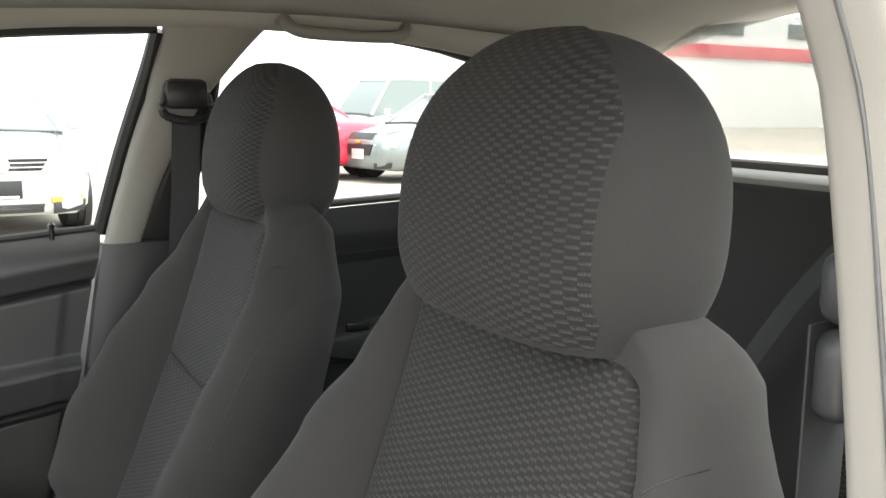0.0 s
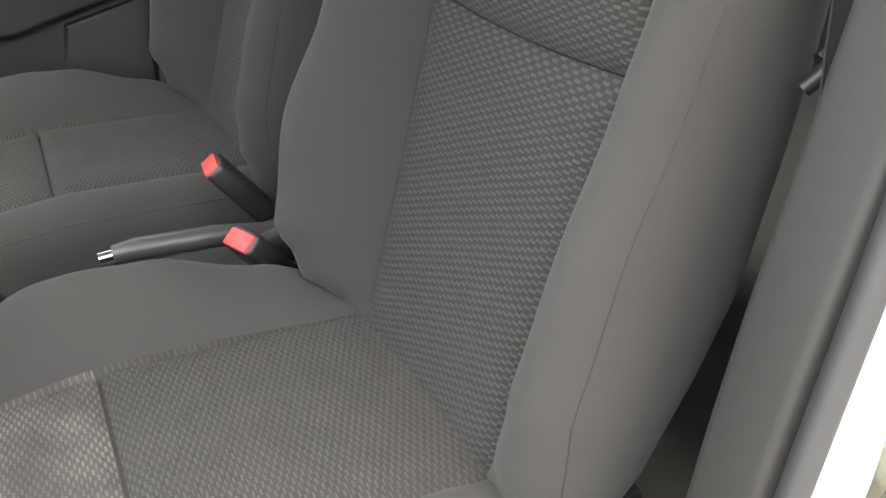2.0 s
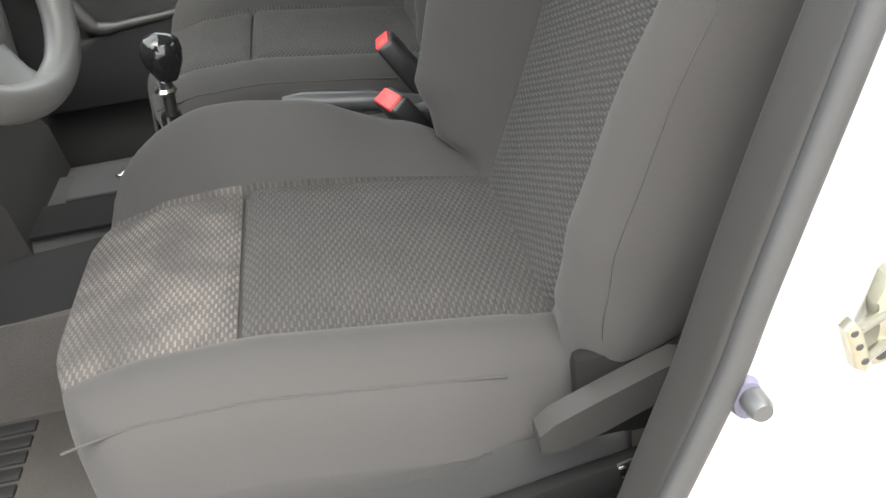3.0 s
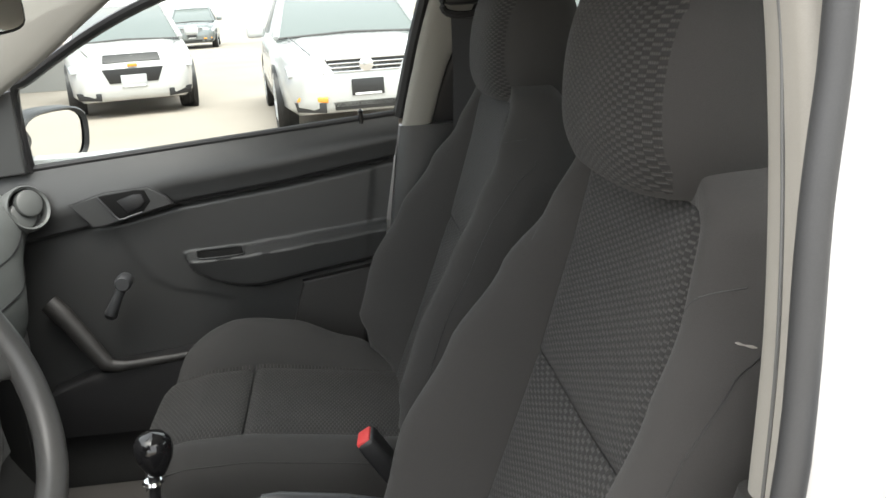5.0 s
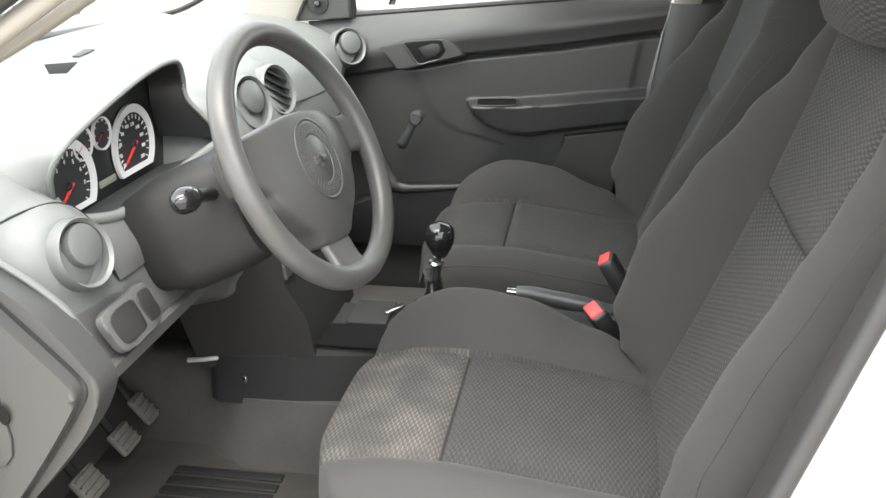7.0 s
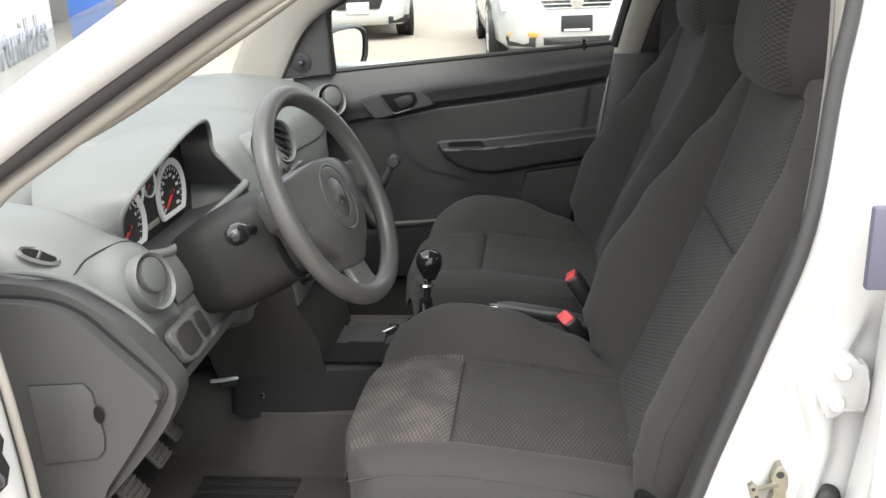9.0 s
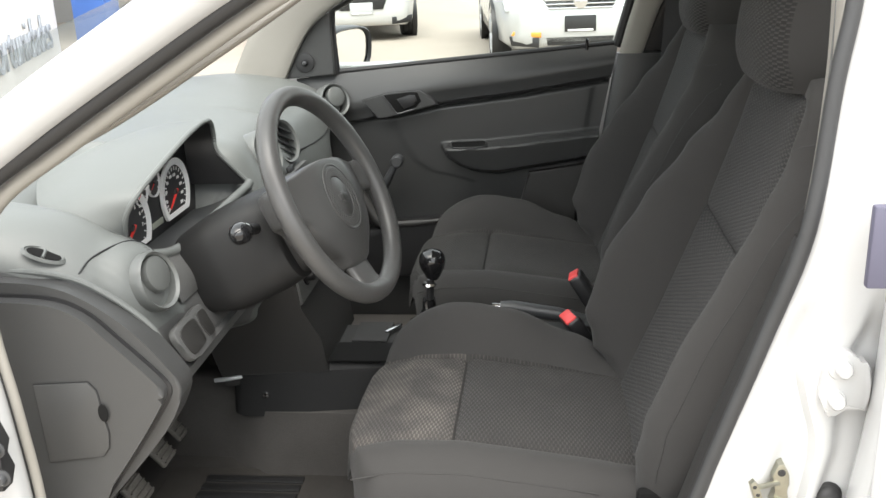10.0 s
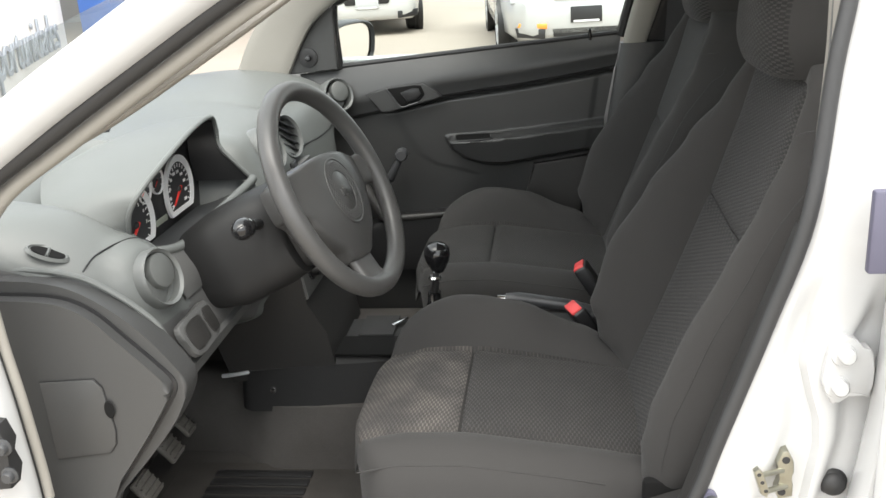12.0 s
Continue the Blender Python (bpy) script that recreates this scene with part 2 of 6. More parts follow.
def rbox(size, at=(0, 0, 0), bevel=0.004, rot=None, seg=2, bm=None):
    """A box with rounded edges; rot: a pose matrix applied about its centre."""
    out = bm or bmesh.new()
    b = bmesh.new()
    bmesh.ops.create_cube(b, size=1)
    bmesh.ops.scale(b, vec=size, verts=b.verts)
    if bevel:
        bmesh.ops.bevel(b, geom=b.edges[:], offset=min(bevel, min(size) * 0.45), segments=seg, profile=0.5, affect="EDGES")
    m = Matrix.Translation(at) @ (rot.to_4x4() if rot is not None else Matrix())
    bmesh.ops.transform(b, matrix=m, verts=b.verts)
    return merge(out, b)


def merge(out, b):
    vs = [out.verts.new(v.co) for v in b.verts]
    b.verts.index_update()
    for f in b.faces:
        try:
            out.faces.new([vs[v.index] for v in f.verts])
        except ValueError:
            pass
    b.free()
    return out


def loft(loops, caps=True, closed=True, bm=None):
    """Skin over loops of equal length."""
    out = bm or bmesh.new()
    rows = [[out.verts.new(p) for p in loop] for loop in loops]
    n = len(loops[0])
    for a, b in zip(rows, rows[1:]):
        for i in range(n if closed else n - 1):
            j = (i + 1) % n
            out.faces.new((a[i], a[j], b[j], b[i]))
    if caps and closed:
        out.faces.new(rows[0][::-1])
        out.faces.new(rows[-1])
    return out


def smooth_path(points, steps=6, closed=False):
    """Catmull-Rom through points."""
    p = [Vector(q) for q in points]
    n = len(p)
    res = []
    for i in range(n if closed else n - 1):
        a, b, c, d = (p[(i - 1) % n] if closed or i else p[0]), p[i], p[(i + 1) % n], (p[(i + 2) % n] if closed or i + 2 < n else p[-1])
        for k in range(steps):
            t = k / steps
            res.append(0.5 * (2 * b + (c - a) * t + (2 * a - 5 * b + 4 * c - d) * t * t + (3 * b - a - 3 * c + d) * t ** 3))
    if not closed:
        res.append(p[-1])
    return res


def tube(points, r, n=12, bm=None, closed=False, flat=1.0, up=(0, 0, 1)):
    """A round (or flattened) bar along points; r: a radius or one for each point."""
    pts = [Vector(p) for p in points]
    loops = []
    for i, p in enumerate(pts):
        a = pts[i - 1] if i or closed else p
        c = pts[(i + 1) % len(pts)] if closed or i + 1 < len(pts) else p
        d = (c - a).normalized()
        side = d.cross(Vector(up))
        if side.length < 1e-4:
            side = d.cross(Vector((1, 0, 0)))
        side.normalize()
        nor = side.cross(d)
        rr = r[i] if isinstance(r, (list, tuple)) else r
        loops.append([p + side * (rr * math.cos(2 * math.pi * k / n)) + nor * (rr * flat * math.sin(2 * math.pi * k / n)) for k in range(n)])
    if closed:
        return loft(loops + [loops[0]], caps=False, bm=bm)
    return loft(loops, bm=bm)


def prism(poly, to3, depth, bevel=0.003, seg=2, bm=None):
    """A plate: a 2D outline, mapped by to3(u, v, w) with w from 0 to depth, edges rounded."""
    out = bm or bmesh.new()
    b = bmesh.new()
    lo = [b.verts.new((u, v, 0)) for u, v in poly]
    hi = [b.verts.new((u, v, depth)) for u, v in poly]
    b.faces.new(lo[::-1])
    b.faces.new(hi)
    for i in range(len(poly)):
        j = (i + 1) % len(poly)
        b.faces.new((lo[i], lo[j], hi[j], hi[i]))
    if bevel:
        top = [e for e in b.edges if all(v in hi for v in e.verts)]
        bmesh.ops.bevel(b, geom=top, offset=bevel, segments=seg, profile=0.5, affect="EDGES")
    for v in b.verts:
        v.co = to3(*v.co)
    return merge(out, b)


def lathe(profile, m, n=24, bm=None):
    """Turn (radius, height) round the z axis of the pose m."""
    return loft([[m @ Vector((r * math.cos(2 * math.pi * k / n), r * math.sin(2 * math.pi * k / n), h)) for k in range(n)]
                 for r, h in profile], bm=bm)


def sheet(name, f, nu, nv, thick=0.0, uvscale=1.0):
    """A surface f(u, v) -> (point, (uv)), u and v from 0 to 1; thick: shell depth away from the normal."""
    vs, uvs, fs = [], [], []
    for j in range(nv + 1):
        for i in range(nu + 1):
            p, q = f(i / nu, j / nv)
            vs.append(Vector(p))
            uvs.append(q)
    for j in range(nv):
        for i in range(nu):
            a = j * (nu + 1) + i
            fs.append((a, a + 1, a + nu + 2, a + nu + 1))
    return mesh_of(name, vs, fs, uvs)


def lerp(table, x):
    """Smooth interpolation in a table of (x, value)."""
    if x <= table[0][0]:
        return table[0][1]
    for (a, va), (b, vb) in zip(table, table[1:]):
        if x <= b:
            t = (x - a) / (b - a)
            t = t * t * (3 - 2 * t)
            return va + (vb - va) * t
    return table[-1][1]


def lin(table, x):
    return float(np.interp(x, [a for a, _ in table], [b for _, b in table]))


def text_on(name, words, size, m, mat, parent, depth=0.0005):
    cu = bpy.data.curves.new(name, "FONT")
    cu.body, cu.size, cu.extrude = words, size, depth
    cu.align_x, cu.align_y = "CENTER", "CENTER"
    tmp = bpy.data.objects.new(name, cu)
    scene.collection.objects.link(tmp)
    dg = bpy.context.evaluated_depsgraph_get()
    me = bpy.data.meshes.new_from_object(tmp.evaluated_get(dg))
    bpy.data.objects.remove(tmp)
    me.materials.clear()
    me.transform(m)
    me.materials.append(mat)
    ob = new(name, me)
    if parent is not None:
        ob.parent = parent
        ob.matrix_parent_inverse = parent.matrix_world.inverted()
    return ob


# ---------- ground and far surroundings ----------
def build_ground():
    def f(u, v):
        x, y = -400 + 800 * u, -400 + 800 * v
        return (x, y, 0.0), (x, y)
    g = part("ground", sheet("ground", f, 8, 8), CONCRETE)
    tagged(g, "pale dusty concrete yard under the parked cars", "ground", kind="structure")


# ---------- shell of the car ----------
DOOR_Y = 0.72


def belt(x):
    return 0.993 + 0.078 * x


def build_shell():
    f = part("floor", rbox((2.6, 1.42, 0.03), (0.55, 0, 0.255), 0.004), CARPET)
    tagged(f, "dark grey dusty carpet on the car floor", "floor", kind="structure")
    tun = part("tunnel", loft([[Vector((x, -0.165 * k, 0.27)), Vector((x, -0.122 * k, 0.40)), Vector((x, -0.06 * k, 0.43)), Vector((x, 0.06 * k, 0.43)),
                                Vector((x, 0.122 * k, 0.40)), Vector((x, 0.165 * k, 0.27))] for x, k in ((-0.85, 0.45), (-0.44, 0.5), (-0.34, 1.0), (0.0, 1.0), (0.6, 1.0), (1.2, 1.0))]), CARPET)
    tagged(tun, "carpeted tunnel between the front seats", "floor tunnel", kind="structure")
    fw = part("firewall", loft([[Vector((-0.62, y, 0.27)), Vector((-0.80, y, 0.45)), Vector((-0.84, y, 0.95)), Vector((-0.9, y, 0.95)),
                                 Vector((-0.9, y, 0.24)), Vector((-0.62, y, 0.24))] for y in (-0.7, 0.7)]), CARPET)
    tagged(fw, "dark carpeted bulkhead in front of the pedals", "bulkhead", kind="structure")
    for s, nm in ((-1, "side_left"), (1, "side_right")):
        k = part("kick_panel_" + nm[5:], rbox((0.50, 0.03, 0.70), (-0.68, s * 0.725, 0.58), 0.008) if s > 0 else rbox((0.36, 0.03, 0.44), (-0.70, s * 0.725, 0.48), 0.008), PLASTIC)
        tagged(k, "dark plastic kick panel beside the footwell", "kick panel", kind="structure")
        k = part("sill_panel_" + nm[5:], rbox((2.3, 0.04, 0.20), (0.60, s * 0.735, 0.33), 0.008), PLASTIC)
        tagged(k, "dark plastic panel along the sill", "sill panel", kind="structure")
    bk = part("rear_bulkhead", rbox((0.04, 1.5, 0.95), (1.52, 0, 0.68), 0.01), CARPET)
    tagged(bk, "carpeted bulkhead behind the rear bench", "bulkhead", kind="structure")
    # roof lining, domed
    def top(u, v):
        x, y = 0.02 + 1.5 * u, -0.58 + 1.16 * v
        z = 1.345 + 0.075 * (1 - (y / 0.58) ** 2) + 0.05 * math.sin(math.pi * min(1, max(0, (x + 0.1) / 1.7)))
        return (x, y, z), (x, y)
    c = part("ceiling", sheet("ceiling", top, 24, 20), LINER)
    sol = c.modifiers.new("thick", "SOLIDIFY")
    sol.thickness, sol.offset = 0.02, 1
    tagged(c, "pale beige fabric roof lining", "ceiling", kind="structure")
    r = part("roof_panel", sheet("roof_panel", lambda u, v: ((0.0 + 1.6 * u, -0.62 + 1.24 * v,
             1.40 + 0.075 * (1 - ((v - 0.5) * 2) ** 2) + 0.05 * math.sin(math.pi * u)), (u, v)), 16, 12), WHITE)
    r.modifiers.new("thick", "SOLIDIFY").thickness = 0.01
    tagged(r, "white painted car roof", "roof", kind="structure")


def pillar(name, pts, widths, depth, mat, label, parent=None, category="pillar"):
    """A trim strip through pts; widths: half widths along the car, depth: thickness across."""
    path = smooth_path(pts, 6)
    n = len(path)
    loops = []
    for i, p in enumerate(path):
        w = lin([(k / (len(widths) - 1), v) for k, v in enumerate(widths)], i / (n - 1))
        loops.append([p + Vector((w * math.copysign(abs(math.cos(a)) ** 0.6, math.cos(a)), depth * math.copysign(abs(math.sin(a)) ** 0.6, math.sin(a)), 0))
                      for a in [2 * math.pi * k / 16 for k in range(16)]])
    ob = part(name, loft(loops), mat, parent)
    if parent is None:
        tagged(ob, label, category, kind="structure")
    return ob


def build_driver_opening():
    """Painted body, seals and trims round the open driver's door."""
    def lean(z):
        return max(0.0, z - 1.02) * 0.16
    front = [(-0.43, 0.42), (-0.412, 0.60), (-0.418, 0.75), (-0.428, 0.86), (-0.43, 0.95), (-0.405, 1.02), (-0.315, 1.083), (-0.172, 1.173), (-0.061, 1.239), (0.08, 1.312), (0.25, 1.37), (0.42, 1.39)]
    rear = [(0.30, 0.42), (0.36, 0.56), (0.40, 0.66), (0.419, 0.723), (0.464, 0.865), (0.501, 0.994), (0.520, 1.141), (0.534, 1.222), (0.543, 1.32), (0.52, 1.385)]
    # painted front pillar and roof rail just outside the seal
    p = [Vector((x - 0.046, -0.795 + lean(z), z + 0.034 * min(1, max(0, (z - 0.95) / 0.1)))) for x, z in front]
    ob = part("front_pillar", tube(smooth_path(p, 5), 0.03, 14, up=(0, 1, 0)), WHITE)
    tagged(ob, "white painted front pillar and roof rail of the car", "pillar", kind="structure")
    def jamb(u, v):
        z = 0.30 + 0.68 * v
        x = -0.455 - 0.16 * u
        return (x, -0.80 - 0.03 * u, z), (x, z)
    j = part("front_jamb", sheet("front_jamb", jamb, 4, 10), WHITE)
    j.modifiers.new("thick", "SOLIDIFY").thickness = 0.01
    tagged(j, "white painted front door jamb", "door jamb", kind="structure")
    # body side behind the opening
    def side(u, v):
        z = 0.30 + 1.05 * v
        f = lin([(z_, x_) for x_, z_ in rear], z) + 0.004
        def soft(v):
            v = max(0.0, min(1.0, v))
            return v * v * (3 - 2 * v)
        # a hollow along the opening with a sharp far edge, a rounded ridge, and a second hollow by the rear door
        fold = lin([(0.30, 0.43), (0.60, 0.503), (0.652, 0.512), (0.717, 0.521), (0.753, 0.519), (0.789, 0.508), (0.824, 0.499), (0.881, 0.506), (0.95, 0.522), (1.05, 0.550), (1.35, 0.58)], z)
        fold = max(fold, f + 0.02)
        x = f + (fold - f) * u / 0.6 if u < 0.6 else fold + (0.64 - fold) * (u - 0.6) / 0.4
        near = lin([(0.30, 0.38), (0.55, 0.44), (0.652, 0.460), (0.70, 0.474), (0.741, 0.482), (0.784, 0.482), (0.829, 0.474), (0.881, 0.482), (1.0, 0.512), (1.35, 0.555)], z)
        back = lin([(0.30, 0.45), (0.5, 0.49), (0.652, 0.522), (0.692, 0.530), (0.729, 0.537), (0.77, 0.537), (0.851, 0.543), (0.88, 0.555), (1.0, 0.575), (1.35, 0.60)], z)
        reach = 1 - soft((z - 0.86) / 0.08)
        dip = reach * (0.012 * soft((x - near + 0.006) / 0.024) * (u < 0.6 + 1e-6) + 0.016 * soft((x - back) / 0.018))
        y = -0.786 - 0.006 * min(1, u * 5) + dip + lean(z)
        return (x, y, z), (x, z)
    s = part("centre_pillar", sheet("centre_pillar", side, 60, 110), WHITE)
    s.modifiers.new("thick", "SOLIDIFY").thickness = 0.01
    tagged(s, "white painted centre pillar with pressed folds", "pillar", kind="structure")
    lip_x = [(0.30, 0.535), (0.653, 0.558), (0.712, 0.567), (0.778, 0.574), (0.835, 0.577), (0.88, 0.577), (1.05, 0.585)]
    edge = []
    for z in np.linspace(0.30, 1.05, 16):
        x = lin(lip_x, z)
        edge.append([Vector((x + a, -0.786 - b, z)) for a, b in ((0.004, 0.0), (0.0, 0.012), (0.0, 0.046), (0.003, 0.053), (0.010, 0.056), (0.16, 0.057), (0.16, 0.0))])
    de = part("door_edge", loft(edge), WHITE)
    tagged(de, "white painted front edge of the closed rear door", "door edge", kind="structure")
    sill = part("sill", rbox((0.95, 0.09, 0.12), (-0.06, -0.795, 0.34), 0.02), WHITE)
    tagged(sill, "white painted door sill", "sill", kind="structure")
    kick = part("trim_sill", rbox((0.85, 0.07, 0.04), (-0.05, -0.725, 0.395), 0.01), PLASTIC)
    tagged(kick, "black plastic sill trim", "trim", kind="structure")
    # rubber seals
    s2 = part("seal_rear", tube(smooth_path([(x - 0.005, -0.791 + lean(z), z) for x, z in rear], 6), 0.0085, 12), SEAL)
    tagged(s2, "black rubber door seal along the centre pillar", "door seal", kind="structure")
    def slant(z):
        return min(1.0, max(0.0, (z - 0.93) / 0.10))
    run = smooth_path([(x - 0.034 + 0.020 * slant(z), -0.792 + lean(z), z + 0.004 + 0.013 * slant(z)) for x, z in front], 6)
    s3 = part("seal_front", tube(run, 0.0108, 12), RUBBER)
    tagged(s3, "black rubber door seal along the front pillar", "door seal", kind="structure")
    run = smooth_path([(x - 0.014 + 0.013 * slant(z), -0.774 + lean(z), z + 0.004 * slant(z)) for x, z in front], 6)
    s4 = part("trim_front", tube(run, [0.0065 + 0.0035 * slant(p.z) for p in run], 10), BEIGE)
    tagged(s4, "beige lip of the front pillar trim", "trim", kind="structure")
    # centre pillar trims
    def post(name, rows, mat, label):
        path = smooth_path([Vector((x, y, z)) for x, y, z, _, _ in rows], 6)
        n = len(path)
        loops = []
        for i, q in enumerate(path):
            hx = lin([(k / (len(rows) - 1), r[3]) for k, r in enumerate(rows)], i / (n - 1))
            hy = lin([(k / (len(rows) - 1), r[4]) for k, r in enumerate(rows)], i / (n - 1))
            loops.append([q + Vector((hx * math.copysign(abs(math.cos(a)) ** 0.35, math.cos(a)), hy * math.copysign(abs(math.sin(a)) ** 0.35, math.sin(a)), 0))
                          for a in [2 * math.pi * k / 28 for k in range(28)]])
        ob = part(name, loft(loops), mat)
        tagged(ob, label, "pillar trim", kind="structure")
    post("trim_upper", [(0.546, -0.750, 0.962, 0.043, 0.028), (0.559, -0.741, 1.06, 0.045, 0.028), (0.572, -0.719, 1.16, 0.048, 0.028), (0.580, -0.697, 1.26, 0.054, 0.028), (0.577, -0.67, 1.36, 0.074, 0.03)],
         BEIGE, "beige plastic upper trim of the centre pillar")
    post("trim_lower", [(0.388, -0.745, 0.42, 0.078, 0.030), (0.445, -0.745, 0.62, 0.060, 0.030), (0.479, -0.745, 0.75, 0.054, 0.030), (0.522, -0.745, 0.88, 0.052, 0.030), (0.551, -0.746, 0.968, 0.0515, 0.030)],
         DARK, "dark grey plastic lower trim of the centre pillar")
    gap = part("trim_joint", tube(smooth_path([(0.5025, -0.751, 0.962), (0.5133, -0.742, 1.06), (0.5233, -0.720, 1.16), (0.5253, -0.698, 1.26), (0.5025, -0.671, 1.36)], 6), 0.0013, 8), MID)
    tagged(gap, "dark joint line down the pillar trim", "trim", kind="structure")
    ap = thing("window_surround", "dark plastic corner of the rear door window frame", "window surround", (0.60, -0.85, 0.99))
    part("panel", rbox((0.10, 0.012, 0.085), (0.587, -0.85, 0.995), 0.003), BLUEGREY, ap)
    sw = thing("door_switch", "grey rubber door light switch on the white pillar", "switch", (0.408, -0.79, 0.647))
    part("plate", lathe([(0.0, 0.005), (0.011, 0.005), (0.0125, 0.0)], Matrix.Translation((0.408, -0.789, 0.647)) @ pose(0, 0, 0, 90) @ Matrix.Diagonal((0.8, 1.25, 1, 1)), 18), BLUEGREY, sw)
    part("plunger", lathe([(0.008, 0.0), (0.008, 0.012), (0.006, 0.016), (0.0, 0.016)], Matrix.Translation((0.410, -0.793, 0.649)) @ pose(0, 0, 0, 90), 16), SMOOTH, sw)
    sw = thing("rubber_stop", "dark rounded rubber stop on the white pillar", "rubber stop", (0.548, -0.79, 0.667))
    at = Matrix.Translation((0.548, -0.774, 0.667)) @ pose(0, 0, 0, 90)
    part("base", lathe([(0.017, -0.004), (0.017, 0.004), (0.0145, 0.007), (0.0, 0.007)], at, 24), RUBBER, sw)
    part("dome", lathe([(0.0145, 0.006), (0.0135, 0.012), (0.009, 0.016), (0.0, 0.0175)], at, 24), RUBBER, sw)


def build_door_striker():
    t = thing("door_striker", "zinc-plated door striker loop on the white pillar", "door striker", (0.485, -0.765, 0.66))
    plate = [(0.480, 0.700), (0.486, 0.716), (0.492, 0.717), (0.499, 0.703), (0.500, 0.690), (0.496, 0.682), (0.500, 0.672), (0.500, 0.658), (0.484, 0.655), (0.481, 0.665), (0.486, 0.682)]
    base = part("base_plate", prism(plate, lambda u, v, w: Vector((u, -0.776 - w, v)), 0.020, 0.0015), STEEL, t)
    cheek = part("cheek", prism([(0.451, 0.700), (0.456, 0.705), (0.461, 0.699), (0.469, 0.676), (0.467, 0.667), (0.460, 0.671)], lambda u, v, w: Vector((u + 0.15 * w, -0.806 - w, v)), 0.007, 0.0015), STEEL, t)
    # holes are dark discs, the shade inside put into their colour
    for x, z in ((0.4565, 0.697), (0.4605, 0.687), (0.4650, 0.676)):
        part("hole", lathe([(0.0, 0.0006), (0.0020, 0.0005), (0.0024, 0.0)], Matrix.Translation((x + 0.001, -0.813, z)) @ pose(0, 0, 0, 90), 12), RUBBER, cheek)
    for p, q in (((0.458, 0.694), (0.488, 0.692)), ((0.465, 0.673), (0.493, 0.671))):
        part("loop", tube([(p[0], -0.809, p[1]), (q[0], -0.794, q[1])], 0.0034, 10), STEEL, t)
    # screw holes of the plate, again discs coloured dark for their depth
    for x, z in ((0.490, 0.706), (0.4875, 0.664)):
        part("screw", lathe([(0.0, 0.0008), (0.0030, 0.0012), (0.0042, 0.0010), (0.0046, 0.0)], Matrix.Translation((x, -0.796, z)) @ pose(0, 0, 0, 90), 14), RUBBER, base)


def build_door_hinge():
    t = thing("hinge", "white painted rear door hinge with two bolts", "hinge", (0.555, -0.835, 0.82))
    leaf = [(0.530, 0.862), (0.541, 0.8615), (0.554, 0.856), (0.563, 0.844), (0.572, 0.839), (0.572, 0.790), (0.562, 0.794), (0.553, 0.793), (0.543, 0.785), (0.533, 0.780), (0.528, 0.792), (0.521, 0.804), (0.5215, 0.82), (0.524, 0.84)]
    part("leaf", prism([(q.x, q.y) for q in smooth_path([(u, v, 0) for u, v in leaf], 3, True)], lambda u, v, w: Vector((u, -0.775 - w, v)), 0.026, 0.003, 3), WHITE, t)
    for x, z in ((0.542, 0.841), (0.538, 0.803)):
        part("washer", lathe([(0.0, 0.002), (0.0125, 0.002), (0.0135, 0.0)], Matrix.Translation((x - 0.002, -0.801, z - 0.001)) @ pose(0, 0, 0, 90), 24), WHITE, t)
        part("bolt", lathe([(0.0, 0.011), (0.007, 0.011), (0.0088, 0.009), (0.0092, 0.0)], Matrix.Translation((x, -0.802, z)) @ pose(0, 0, 0, 90), 20), WHITE, t)


def build_front_hinge():
    t = thing("hinge", "dark steel front door hinge with two bolts on the white pillar", "hinge", (-0.43, -0.85, 0.73))
    part("leaf", prism([(-0.060, -0.045), (-0.012, -0.040), (-0.004, -0.015), (-0.010, 0.004), (-0.004, 0.022), (-0.012, 0.046), (-0.060, 0.05)],
                       lambda u, v, w: Vector((-0.412 + u, -0.825 - w, 0.725 + v)), 0.022, 0.004), RUBBER, t)
    for z in (0.706, 0.744):
        part("bolt", lathe([(0.0, 0.010), (0.006, 0.010), (0.0075, 0.007), (0.0075, 0.003), (0.011, 0.002), (0.011, 0.0)], Matrix.Translation((-0.420, -0.847, z)) @ pose(0, 0, 0, 90), 12), SMOOTH, t)


